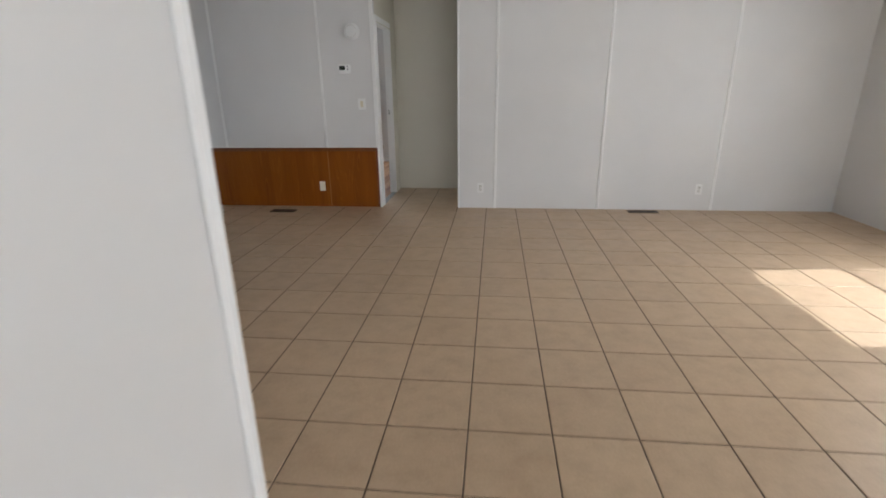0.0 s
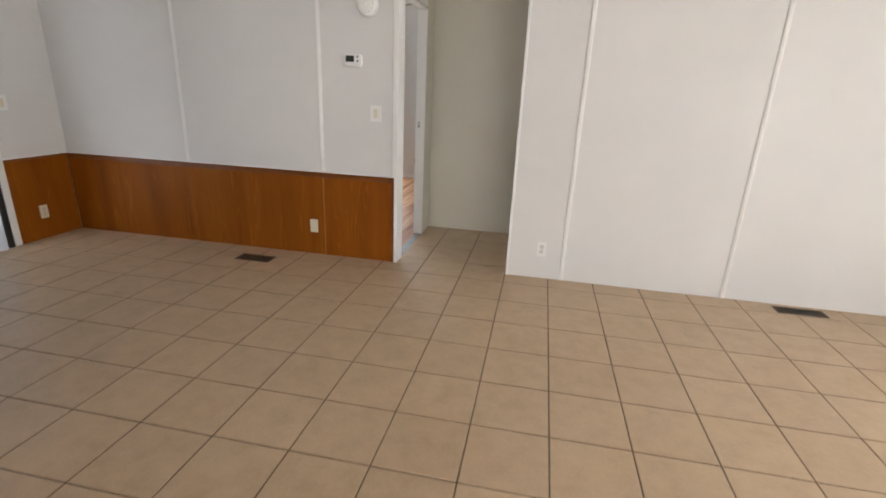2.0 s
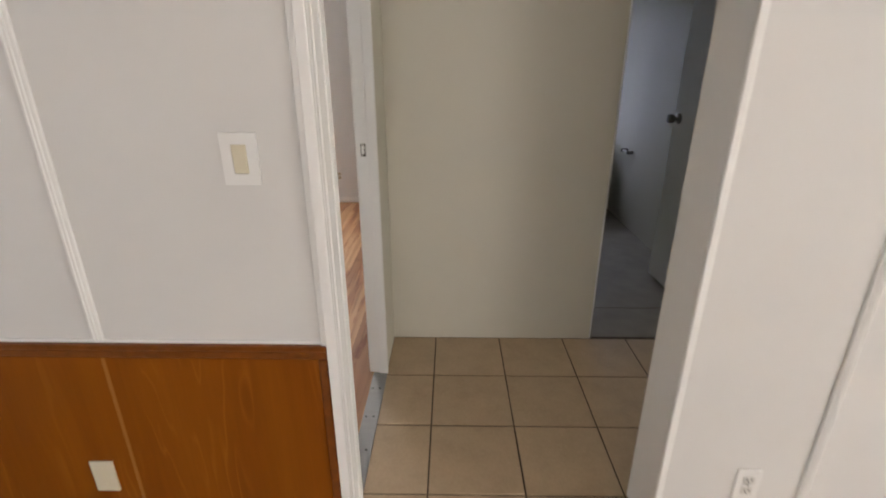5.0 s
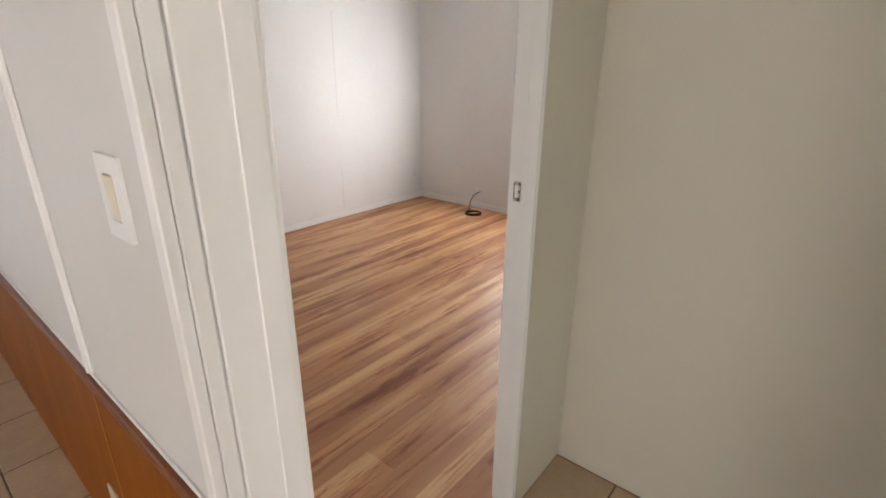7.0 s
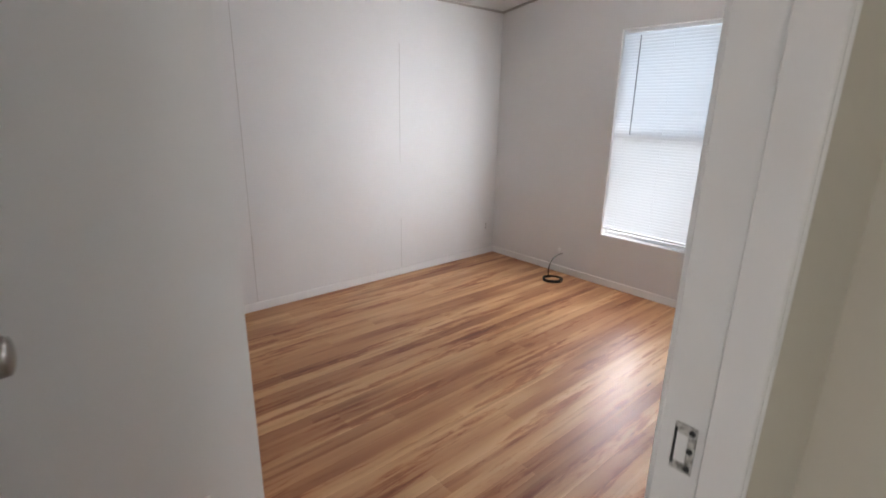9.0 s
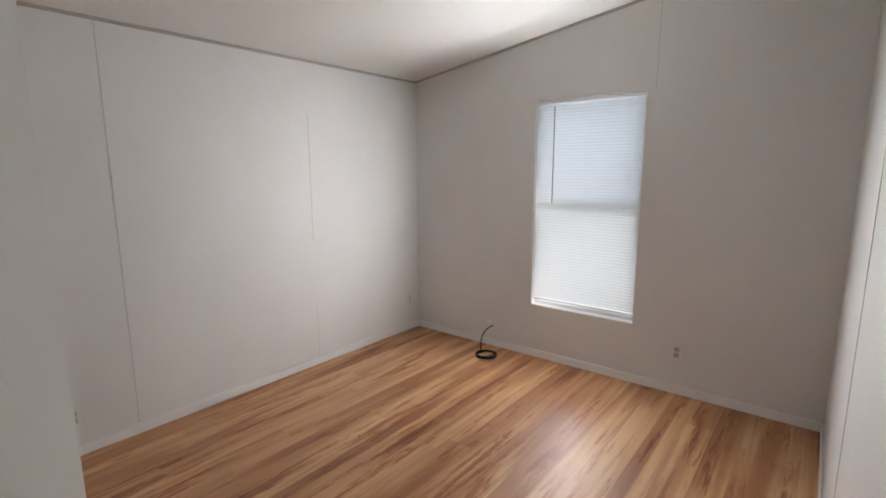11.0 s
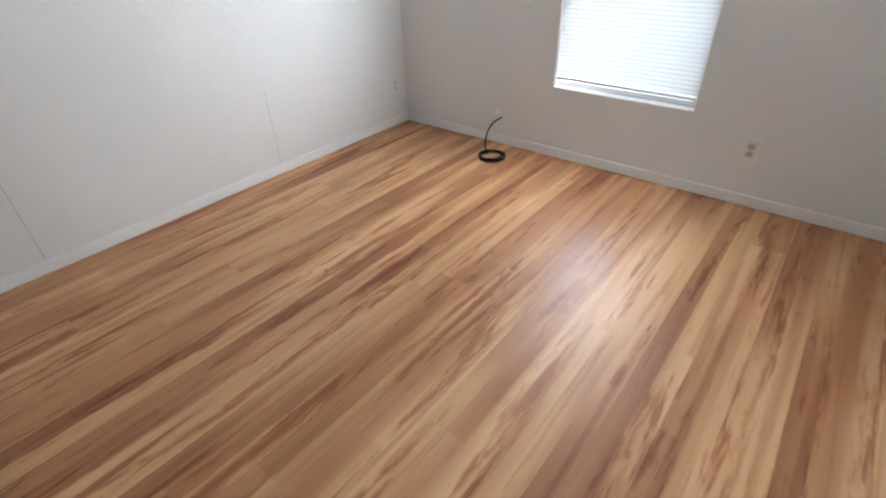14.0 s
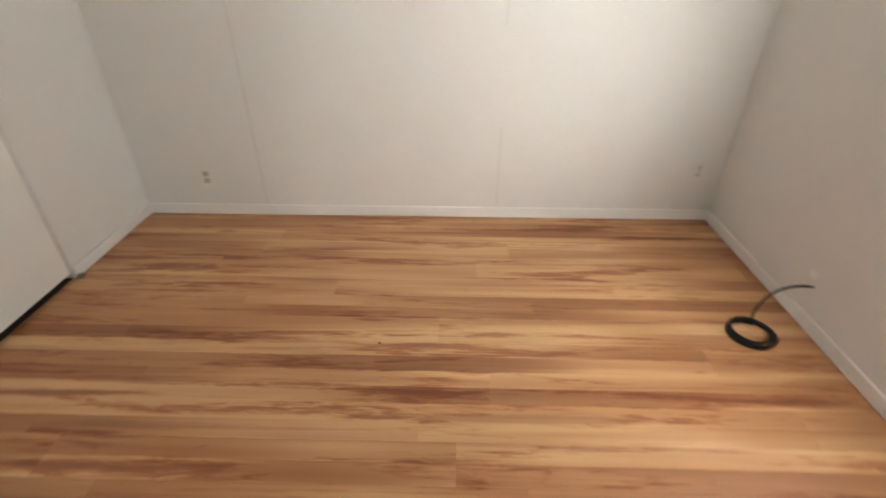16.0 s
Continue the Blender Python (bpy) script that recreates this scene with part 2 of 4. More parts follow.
PLASTIC = mat("white_plastic", (0.84, 0.84, 0.83), 0.35)
FACE = mat("off_white_receptacle", (0.66, 0.65, 0.62), 0.4)
IVORY = mat("ivory_plastic", (0.72, 0.665, 0.52), 0.38)
AGED = mat("aged_ivory_plastic", (0.50, 0.44, 0.33), 0.42)
SLOT = mat("dark_slot", (0.02, 0.02, 0.02), 0.6)
LCD = mat("dark_display", (0.035, 0.045, 0.035), 0.12)
STEEL = mat("satin_nickel", (0.22, 0.21, 0.19), 0.32, 1.0)
sv = noise_of(STEEL, coords(STEEL, (1, 1, 1)), 300, 3)
bsdf(STEEL, "Roughness", ramp(STEEL, sv, [(0.3, (0.26,) * 3), (0.7, (0.4,) * 3)]))
ALU = mat("worn_aluminium", (0.34, 0.34, 0.34), 0.38, 1.0)
av = noise_of(ALU, coords(ALU, (8, 60, 8)), 1.0, 4)
bsdf(ALU, "Roughness", ramp(ALU, av, [(0.3, (0.28,) * 3), (0.7, (0.55,) * 3)]))
BROWNMETAL = mat("brown_enamel_metal", (0.075, 0.045, 0.026), 0.45, 0.3)
DUCT = mat("duct_dark", (0.03, 0.028, 0.025), 0.7)
CABLE = mat("black_cable_rubber", (0.005, 0.004, 0.004), 0.55)
CABLE.node_tree.nodes["Principled BSDF"].inputs["Specular IOR Level"].default_value = 0.25
VINYL = mat("white_vinyl_frame", (0.80, 0.81, 0.82), 0.3)

GLASS = bpy.data.materials.new("window_glass")
GLASS.use_nodes = True
gb = GLASS.node_tree.nodes["Principled BSDF"]
gb.inputs["Base Color"].default_value = (1, 1, 1, 1)
gb.inputs["Roughness"].default_value = 0.0
gb.inputs["IOR"].default_value = 1.45
gb.inputs["Transmission Weight"].default_value = 1.0


def translucent(name, color, share):
    m = bpy.data.materials.new(name)
    m.use_nodes = True
    nt = m.node_tree
    b = nt.nodes["Principled BSDF"]
    b.inputs["Base Color"].default_value = (*color, 1)
    b.inputs["Roughness"].default_value = 0.4
    t = nt.nodes.new("ShaderNodeBsdfTranslucent")
    t.inputs[0].default_value = (*color, 1)
    mx = nt.nodes.new("ShaderNodeMixShader")
    mx.inputs[0].default_value = share
    nt.links.new(b.outputs[0], mx.inputs[1])
    nt.links.new(t.outputs[0], mx.inputs[2])
    nt.links.new(mx.outputs[0], nt.nodes["Material Output"].inputs[0])
    return m


SLAT = translucent("white_blind_slat", (0.86, 0.87, 0.88), 0.42)
VANE = translucent("white_vertical_vane", (0.76, 0.80, 0.86), 0.15)

GROUND = mat("dry_grass_ground", (0.12, 0.13, 0.06), 0.95)
gn = noise_of(GROUND, coords(GROUND, (1, 1, 1)), 3, 8, 0.7)
bsdf(GROUND, "Base Color", ramp(GROUND, gn, [(0.3, (0.07, 0.085, 0.03)), (0.7, (0.2, 0.19, 0.1))]))


# ---- mesh helpers ----
def add_box(bm, x0, x1, y0, y1, z0, z1, bevel=0.0, seg=1):
    m = Matrix.LocRotScale(((x0 + x1) / 2, (y0 + y1) / 2, (z0 + z1) / 2), None, (abs(x1 - x0), abs(y1 - y0), abs(z1 - z0)))
    made = bmesh.ops.create_cube(bm, size=1.0, matrix=m)["verts"]
    if bevel:
        edges = list({e for w in made for e in w.link_edges})
        bmesh.ops.bevel(bm, geom=edges, offset=bevel, segments=seg, affect="EDGES", profile=0.5)
    return bm


def boxes(*specs, bevel=0.0, seg=1):
    bm = bmesh.new()
    for s in specs:
        add_box(bm, *s, bevel=bevel, seg=seg)
    return bm


def add_cyl(bm, r, depth, m, n=24, r2=None, bevel=0.0):
    got = bmesh.ops.create_cone(bm, cap_ends=True, segments=n, radius1=r, radius2=r if r2 is None else r2, depth=depth, matrix=m)["verts"]
    if bevel:
        edges = [e for e in {e for w in got for e in w.link_edges} if any(len(f.verts) > 4 for f in e.link_faces)]
        bmesh.ops.bevel(bm, geom=edges, offset=bevel, segments=2, affect="EDGES", profile=0.5)
    return bm


def lathe(profile, n=28):
    """A turned body round the -y axis: (distance out from the wall, radius)."""
    bm = bmesh.new()
    rings = []
    for d, r in profile:
        rings.append([bm.verts.new((r * math.cos(2 * math.pi * i / n), -d, r * math.sin(2 * math.pi * i / n))) for i in range(n)])
    for a, b in zip(rings, rings[1:]):
        for i in range(n):
            bm.faces.new((a[i], a[(i + 1) % n], b[(i + 1) % n], b[i]))
    bm.faces.new(rings[0])
    bm.faces.new(list(reversed(rings[-1])))
    bmesh.ops.recalc_face_normals(bm, faces=bm.faces)
    return bm


def mesh_of(name, bm, material, smooth=False):
    me = bpy.data.meshes.new(name)
    bm.to_mesh(me)
    bm.free()
    me.materials.append(material)
    if smooth:
        for p in me.polygons:
            p.use_smooth = True
        me.set_sharp_from_angle(angle=radians(35))
    return me


def part(name, bm, material, parent, label="", smooth=False):
    ob = new(name, mesh_of(name, bm, material, smooth))
    ob.parent = parent
    if label:
        tagged(ob, label=label)
    return ob


def structure(name, bm, material, label, category):
    return tagged(new(name, mesh_of(name, bm, material)), label, category, kind="structure")


def thing(name, label, category, m=None, group=""):
    ob = new(name)
    ob.empty_display_size = 0.1
    if m is not None:
        ob.matrix_world = m
    return tagged(ob, label, category, group)


# ---- plan ----
XL, XR = -3.158, 5.095         # outer side walls, inner faces
YB = 3.925                     # end wall, inner face
YK = -7.6                      # rear wall of the living side
XD = -0.078                    # bedroom face of the wall with the bedroom door
XS, YS = -1.207, 0.81           # corner of the closet's side wall
YC = 0.84                      # closet front
XH = 0.93                      # hall opening, far side
YH = 1.20                      # hall's rear wall
XRIDGE = 0.96
SLOPE = 0.155
ZLOW = 2.245
ZTOP = 3.0


def ceiling_z(x):
    return ZLOW + SLOPE * ((x - XL) if x < XRIDGE else (XRIDGE - XL) - (x - XRIDGE))


# ---- outside ground ----
bm = bmesh.new()
bmesh.ops.create_grid(bm, x_segments=8, y_segments=8, size=400)
for w in bm.verts:
    w.co.z = -0.75
structure("ground", bm, GROUND, "dry grassy ground round the house", "ground")

# ---- walls ----
T = 0.12
structure("wall_window_end", boxes((XL - T, -1.962, YB, YB + T, -0.02, ZTOP), (-1.171, 1.07, YB, YB + T, -0.02, ZTOP), (1.07, 1.73, YB, YB + T, -0.02, 0.87), (1.07, 1.73, YB, YB + T, 1.96, ZTOP), (1.73, XR + T, YB, YB + T, -0.02, ZTOP), (-1.962, -1.171, YB, YB + T, -0.02, 0.422), (-1.962, -1.171, YB, YB + T, 1.988, ZTOP)), WALL, "white painted end wall with window openings", "wall")
structure("wall_side_low", boxes((XL - T, XL, -0.63, YB, -0.02, ZTOP), (XL - T, XL, -2.47, -0.63, 1.985, ZTOP), (XL - T, XL, YK, -2.47, -0.02, ZTOP)), WALL, "white painted panel wall with sliding door opening", "wall")
structure("wall_side_sunny", boxes((XR, XR + T, -1.67, 0.30, -0.02, ZTOP), (XR, XR + T, 0.30, 1.15, -0.02, 0.88), (XR, XR + T, 0.30, 1.15, 1.92, ZTOP), (XR, XR + T, 1.15, YB, -0.02, ZTOP), (XR, XR + T, -2.90, -1.67, -0.02, 0.45), (XR, XR + T, -2.90, -1.67, 2.06, ZTOP), (XR, XR + T, -3.04, -2.90, -0.02, ZTOP), (XR, XR + T, -4.27, -3.04, -0.02, 0.45), (XR, XR + T, -4.27, -3.04, 2.06, ZTOP), (XR, XR + T, YK, -4.27, -0.02, ZTOP)), WALL, "white painted side wall with twin windows", "wall")
# both window openings here are unseen additions that let fill light in
structure("wall_rear", boxes((XL - T, -0.9, YK - T, YK, -0.02, ZTOP), (-0.9, 0.5, YK - T, YK, -0.02, 0.95), (-0.9, 0.5, YK - T, YK, 1.95, ZTOP), (0.5, 1.8, YK - T, YK, -0.02, ZTOP), (4.0, XR + T, YK - T, YK, -0.02, ZTOP), (1.8, 4.0, YK - T, YK, -0.02, 0.50), (1.8, 4.0, YK - T, YK, 2.0, ZTOP)), WALL, "white painted rear wall of the living area", "wall")
structure("wall_dining", boxes((XL, -0.008, 0.0, 0.09, -0.02, ZTOP)), WALL, "white panel wall with battens above wainscot", "wall")
structure("wall_living", boxes((XH, XR, 0.0, 0.17, -0.02, ZTOP)), WALL, "white panel wall with vertical battens", "wall")
structure("wall_bedroom_door", boxes((XD, -0.008, 0.09, 0.1315, -0.02, ZTOP), (XD, -0.008, 0.874, YB, -0.02, ZTOP), (XD, -0.008, 0.1315, 0.874, 2.085, ZTOP)), HALL, "pale painted wall with bedroom doorway", "wall")
structure("wall_hall_rear", boxes((-0.008, 1.060, YH, YH + 0.09, -0.02, ZTOP)), HALL, "pale cream wall closing the small hall", "wall")
# the doorway at the hall's end is unseen, added to pass that side light
structure("wall_bath_side", boxes((1.92, 2.02, 0.17, 0.28, -0.02, ZTOP), (1.92, 2.02, 1.06, YB, -0.02, ZTOP), (1.92, 2.02, 0.28, 1.06, 2.06, ZTOP)), HALL, "painted bathroom side wall", "wall")
structure("wall_bath_header", boxes((1.060, 1.92, YH, YH + 0.09, 2.06, ZTOP)), HALL, "wall over the bathroom doorway", "wall")
structure("wall_closet", boxes((XS - 0.09, XS, 0.09, YS, -0.02, ZTOP), (XL, -2.518, YC - 0.09, YC, -0.02, ZTOP), (-2.518, XS - 0.09, YC - 0.09, YC - 0.02, 2.03, ZTOP)), WALL, "white painted closet walls in the bedroom", "wall")
structure("wall_partition", boxes((0.832, 0.927, YK, -4.985, -0.02, ZTOP)), WALL, "white painted partition wall beside the kitchen", "wall")

# bedroom lining of the door wall, so that each room has its own paint
structure("wall_bedroom_lining", boxes((XD - 0.006, XD - 0.001, 0.92, YB, -0.01, ZTOP)), WALL, "white painted bedroom panel wall", "wall")

# ceiling: two slopes that meet on the ridge
bm = bmesh.new()
for xa, xb in ((XL - T, XRIDGE), (XRIDGE, XR + T)):
    lo = [bm.verts.new((x, y, ceiling_z(x))) for x, y in ((xa, YK - T), (xb, YK - T), (xb, YB + T), (xa, YB + T))]
    hi = [bm.verts.new((w.co.x, w.co.y, w.co.z + 0.15)) for w in lo]
    bm.faces.new(lo)
    bm.faces.new(hi)
    for i in range(4):
        bm.faces.new((lo[i], lo[(i + 1) % 4], hi[(i + 1) % 4], hi[i]))
bmesh.ops.recalc_face_normals(bm, faces=bm.faces)
structure("ceiling", bm, CEIL, "off-white textured sloping ceiling", "ceiling")

# ---- trims ----
def battens(parent_name, xs, z0, y, label):
    for x in xs:
        b = boxes((x - 0.015, x + 0.015, y - 0.008, y - 0.0003, z0, ceiling_z(x)), (x - 0.005, x + 0.005, y - 0.0098, y - 0.0085, z0, ceiling_z(x) - 0.001), bevel=0.003, seg=2)
        structure(parent_name, b, TRIM, label, "trim")


battens("batten", (-0.640, -1.892), 0.722, 0.0, "white wooden batten on the dining wall")
battens("batten", (1.356, 2.545, 3.80), 0.0, 0.0, "white wooden batten on the living wall")

# casing round the end of the dining wall and the bedroom doorway
structure("trim_dining_end", boxes((-0.044, -0.026, -0.010, -0.0005, 0.0, ceiling_z(-0.05)), (-0.028, -0.001, -0.019, -0.0008, 0.0, ceiling_z(-0.05)), bevel=0.002), TRIM, "white casing at the end of the dining wall", "trim")
structure("trim_living_end", boxes((XH - 0.012, XH - 0.0005, -0.004, 0.172, 0.0, ceiling_z(XH)), (XH - 0.0135, XH + 0.008, -0.012, -0.0045, 0.0, ceiling_z(XH)), bevel=0.003), TRIM, "white corner trim on the living wall end", "trim")
structure("trim_hall_end", boxes((1.0605, 1.067, YH - 0.003, YH + 0.093, 0.0, 2.06), bevel=0.002), TRIM, "white edge trim on the hall wall", "trim")
structure("trim_partition_end", boxes((0.825, 0.934, -4.9845, -4.970, 0.0, ceiling_z(0.9)), (0.9275, 0.935, -5.008, -4.985, 0.0, ceiling_z(0.9)), bevel=0.003), TRIM, "white edge trim of the partition wall", "trim")


def casing_leg(bm, y0, y1, x, out, z1, ridge):
    """An upright of stepped casing on a wall of constant x; out is its side."""
    a, b = sorted((x, x + out * 0.008))
    add_box(bm, a, b, y0, y1, 0.0, z1, 0.002)
    a, b = sorted((x + out * 0.008, x + out * 0.0115))
    add_box(bm, a, b, ridge[0], ridge[1], 0.0, z1, 0.0015)


bm = bmesh.new()
add_box(bm, -0.0075, -0.0015, 0.0005, 0.0245, 0.0, 2.15, 0.002)
casing_leg(bm, 0.0275, 0.1345, -0.0075, 1, 2.15, (0.086, 0.127))
add_box(bm, -0.0075, 0.0005, 0.1345, 0.871, 2.092, 2.15, 0.002)
structure("trim_bedroom_door_hall", bm, TRIM, "white stepped door casing on the hall side", "trim")
bm = bmesh.new()
casing_leg(bm, 0.8737, 0.925, XD - 0.0065, -1, 2.14, (0.890, 0.915))
add_box(bm, XD - 0.018, XD - 0.0065, 0.137, 0.880, 2.092, 2.14, 0.003)
structure("trim_bedroom_door_room", bm, TRIM, "white stepped door casing on the bedroom side", "trim")
# jambs and stops inside the doorway
structure("trim_jamb_gap", boxes((-0.0079, -0.0068, 0.8738, 0.8768, 0.30, 2.15)), mat("shadowed_joint", (0.16, 0.155, 0.14), 0.8), "thin dark joint beside the door jamb", "trim")
structure("trim_door_jamb", boxes((XD - 0.004, -0.0005, 0.132, 0.138, 0.004, 2.07), (XD - 0.0070, -0.0005, 0.866, 0.8735, 0.004, 2.07), (XD - 0.004, -0.009, 0.132, 0.8735, 2.0705, 2.0845), (-0.039, -0.002, 0.856, 0.8658, 0.004, 2.06), bevel=0.0015), TRIM, "white door jamb with stop", "trim")

# baseboards of the bedroom
def board(bm, x0, x1, y0, y1):
    add_box(bm, x0, x1, y0, y1, 0.001, 0.062, 0.004)


bm = bmesh.new()
board(bm, XL + 0.0005, XL + 0.012, YC + 0.013, YB - 0.013)
board(bm, XL + 0.0005, XD - 0.02, YB - 0.012, YB - 0.0005)
board(bm, XD - 0.018, XD - 0.0065, 0.927, YB - 0.013)
board(bm, XL + 0.0005, -2.520, YC + 0.0005, YC + 0.012)
board(bm, XS + 0.0005, XS + 0.012, 0.10, YS + 0.012)
board(bm, XS - 0.09, XS, YS + 0.0005, YS + 0.012)
structure("baseboard_bedroom", bm, BASEPAINT, "low white baseboard in the bedroom", "baseboard")

# ceiling edge strips of the bedroom, grey-brown beside the white trims
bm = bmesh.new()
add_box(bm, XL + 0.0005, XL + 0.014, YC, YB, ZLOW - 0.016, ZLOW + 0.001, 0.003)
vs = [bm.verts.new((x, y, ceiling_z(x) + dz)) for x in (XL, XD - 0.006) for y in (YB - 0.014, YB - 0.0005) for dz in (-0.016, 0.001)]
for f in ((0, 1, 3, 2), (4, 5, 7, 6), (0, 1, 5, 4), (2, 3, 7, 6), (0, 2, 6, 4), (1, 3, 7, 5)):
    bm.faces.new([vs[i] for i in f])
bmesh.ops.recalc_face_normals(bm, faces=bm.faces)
GREYTRIM = mat("grey_ceiling_strip", (0.42, 0.39, 0.35), 0.6)
structure("trim_ceiling", bm, GREYTRIM, "thin grey-brown strip along the ceiling edge", "trim")

# open seams between the bedroom's wall panels
SEAM = mat("panel_seam", (0.52, 0.50, 0.47), 0.8)
structure("trim_seam_side", boxes((XL + 0.0004, XL + 0.0016, 1.509, 1.512, 0.064, ceiling_z(XL)), (XL + 0.0004, XL + 0.0014, 2.769, 2.7715, 0.07, 0.50), (XL + 0.0004, XL + 0.0016, 2.762, 2.765, 0.97, 1.88)), SEAM, "thin open seams in the bedroom panel wall", "trim")
structure("trim_seam_end", boxes((-1.1205, -1.1175, YB - 0.0016, YB - 0.0004, 1.99, ceiling_z(-1.085))), SEAM, "thin open seam above the window", "trim")
structure("trim_seam_door_wall", boxes((XD - 0.0076, XD - 0.0064, 2.485, 2.4875, 0.064, ceiling_z(XD))), SEAM, "thin open seam in the door wall", "trim")

# ---- wainscot ----
BEAD = mat("light_orange_bead", (0.36, 0.135, 0.02), 0.4)
wains = thing("wainscot", "orange-brown wood panel wainscot with dark moulded cap", "wainscot")
for xa, xb in ((XL + 0.010, -1.892), (-1.8915, -0.6425), (-0.6365, -0.0295)):
    part("panel", boxes((xa, xb, -0.009, -0.0005, 0.0, 0.695), bevel=0.0015), PANEL, wains)
part("panel", boxes((XL + 0.0005, XL + 0.009, -0.572, -0.0095, 0.0, 0.695), bevel=0.0015), PANEL, wains)
part("joint_bead", boxes((-0.6450, -0.6340, -0.0112, -0.0092, 0.0, 0.6715), bevel=0.001), BEAD, wains, "light orange wood bead over the joint")
part("cap_moulding", boxes((XL + 0.018, -0.0285, -0.017, -0.0005, 0.6955, 0.714), (XL + 0.012, -0.0285, -0.0125, -0.0092, 0.672, 0.6953), bevel=0.003), CAP, wains, "dark moulded wood cap")
part("cap_moulding", boxes((XL + 0.0005, XL + 0.017, -0.572, -0.0005, 0.6955, 0.714), bevel=0.003), CAP, wains, "dark moulded wood cap")
part("end_moulding", boxes((-0.054, -0.0295, -0.0145, -0.0092, 0.0, 0.6715), bevel=0.002), CAP, wains, "dark upright moulding")
structure("trim_wainscot_line", boxes((XL + 0.018, -0.0285, -0.006, -0.0005, 0.7145, 0.724), (XL + 0.0005, XL + 0.006, -0.572, -0.006, 0.7145, 0.724), bevel=0.001), TRIM, "thin white strip above the wainscot", "trim")


# ---- wall plates ----
def screw(bm, x, y, z):
    add_cyl(bm, 0.0032, 0.002, pose(x, y, z, 90), 10)
    return bm


def outlet(m, label, plate=PLASTIC, face=FACE, group="wall outlets"):
    o = thing("wall_outlet", label, "outlet", m, group)
    p = boxes((-0.036, 0.036, -0.0062, -0.0008, -0.058, 0.058), bevel=0.002, seg=2)
    part("plate", p, plate, o)
    for dz in (-0.020, 0.020):
        r = part("receptacle", boxes((-0.0165, 0.0165, -0.0085, -0.0062, dz - 0.0145, dz + 0.0145), bevel=0.0012), face, o)
        for dx, h in ((-0.006, 0.0045), (0.006, 0.0036)):
            part("slot", boxes((dx - 0.0012, dx + 0.0012, -0.0092, -0.0084, dz + 0.002 - h, dz + 0.002 + h)), SLOT, r)
        part("ground_hole", add_cyl(bmesh.new(), 0.0024, 0.001, pose(0, -0.0088, dz - 0.0085, 90), 10), SLOT, r)
    part("screw", screw(bmesh.new(), 0, -0.0065, 0), STEEL, o)
    return o


outlet(pose(1.183, 0, 0.243), "white duplex outlet low on the living wall")
outlet(pose(3.645, 0, 0.242), "white duplex outlet near the far batten")
outlet(pose(XL + 0.0088, -0.335, 0.237, 0, 0, 90), "ivory outlet on the short wainscot panel", IVORY, IVORY)
outlet(pose(-0.877, YB, 0.29), "ivory outlet with painted-over plate below window", WALL, AGED)
outlet(pose(XL, 1.212, 0.22, 0, 0, 90), "ivory outlet with painted-over plate on panel wall", WALL, AGED)
outlet(pose(XL, 3.804, 0.288, 0, 0, 90), "painted-over outlet in the bedroom corner", WALL, FACE)
outlet(pose(XS, 0.622, 0.262, 0, 0, 90), "ivory outlet with painted-over plate beside closet", TRIM, IVORY)
outlet(pose(XD - 0.006, 2.24, 0.265, 0, 0, -90), "white outlet on the bedroom door wall")

blank = thing("blank_plate", "ivory blank cover plate on the wood wainscot", "wall plate", pose(-0.737, -0.0092, 0.253))
part("plate", boxes((-0.035, 0.035, -0.006, -0.0002, -0.057, 0.057), bevel=0.002, seg=2), IVORY, blank)
for dz in (-0.03, 0.03):
    part("screw", screw(bmesh.new(), 0, -0.0065, dz), IVORY, blank)

def light_switch(m, label):
    sw = thing("light_switch", label, "switch", m, "light switches")
    bm = boxes((-0.042, -0.0175, -0.0075, -0.0008, -0.060, 0.060), (0.0175, 0.042, -0.0075, -0.0008, -0.060, 0.060), (-0.0175, 0.0175, -0.0075, -0.0008, 0.034, 0.060), (-0.0175, 0.0175, -0.0075, -0.0008, -0.060, -0.034))
    part("plate", bm, PLASTIC, sw)
    bm = boxes((-0.0165, 0.0165, -0.0085, -0.002, -0.033, 0.033), bevel=0.0012)
    bmesh.ops.rotate(bm, verts=bm.verts, matrix=Matrix.Rotation(radians(3.5), 3, "X"), cent=(0, -0.006, 0))
    part("rocker", bm, IVORY, sw, "ivory rocker")


light_switch(pose(-0.185, 0, 1.206), "white switch plate with ivory rocker by the hall")
light_switch(pose(XL, -0.474, 1.16, 0, 0, 90), "white switch plate with ivory rocker by sliding door")

thermo = thing("thermostat", "white wall thermostat with dark display", "thermostat", pose(-0.367, 0, 1.587))
bm = bmesh.new()
for x0, x1, y0, y1, z0, z1 in ((-0.076, 0.076, -0.026, -0.0008, -0.048, 0.048), (-0.066, 0.066, -0.032, -0.0262, -0.040, 0.042)):
    one = boxes((x0, x1, y0, y1, z0, z1))
    bmesh.ops.bevel(one, geom=[e for e in one.edges if abs(e.verts[0].co.y - e.verts[1].co.y) > 0.004], offset=0.026, segments=6, affect="EDGES", profile=0.5)
    bmesh.ops.bevel(one, geom=[e for e in one.edges if max(w.co.y for w in e.verts) < y0 + 1e-5], offset=0.004, segments=2, affect="EDGES", profile=0.5)
    spare = bpy.data.meshes.new("spare")
    one.to_mesh(spare)
    bm.from_mesh(spare)
    bpy.data.meshes.remove(spare)
    one.free()
part("body", bm, PLASTIC, thermo, smooth=True)
part("display", boxes((-0.044, 0.022, -0.0345, -0.0322, -0.012, 0.032), bevel=0.001), LCD, thermo, "dark display")
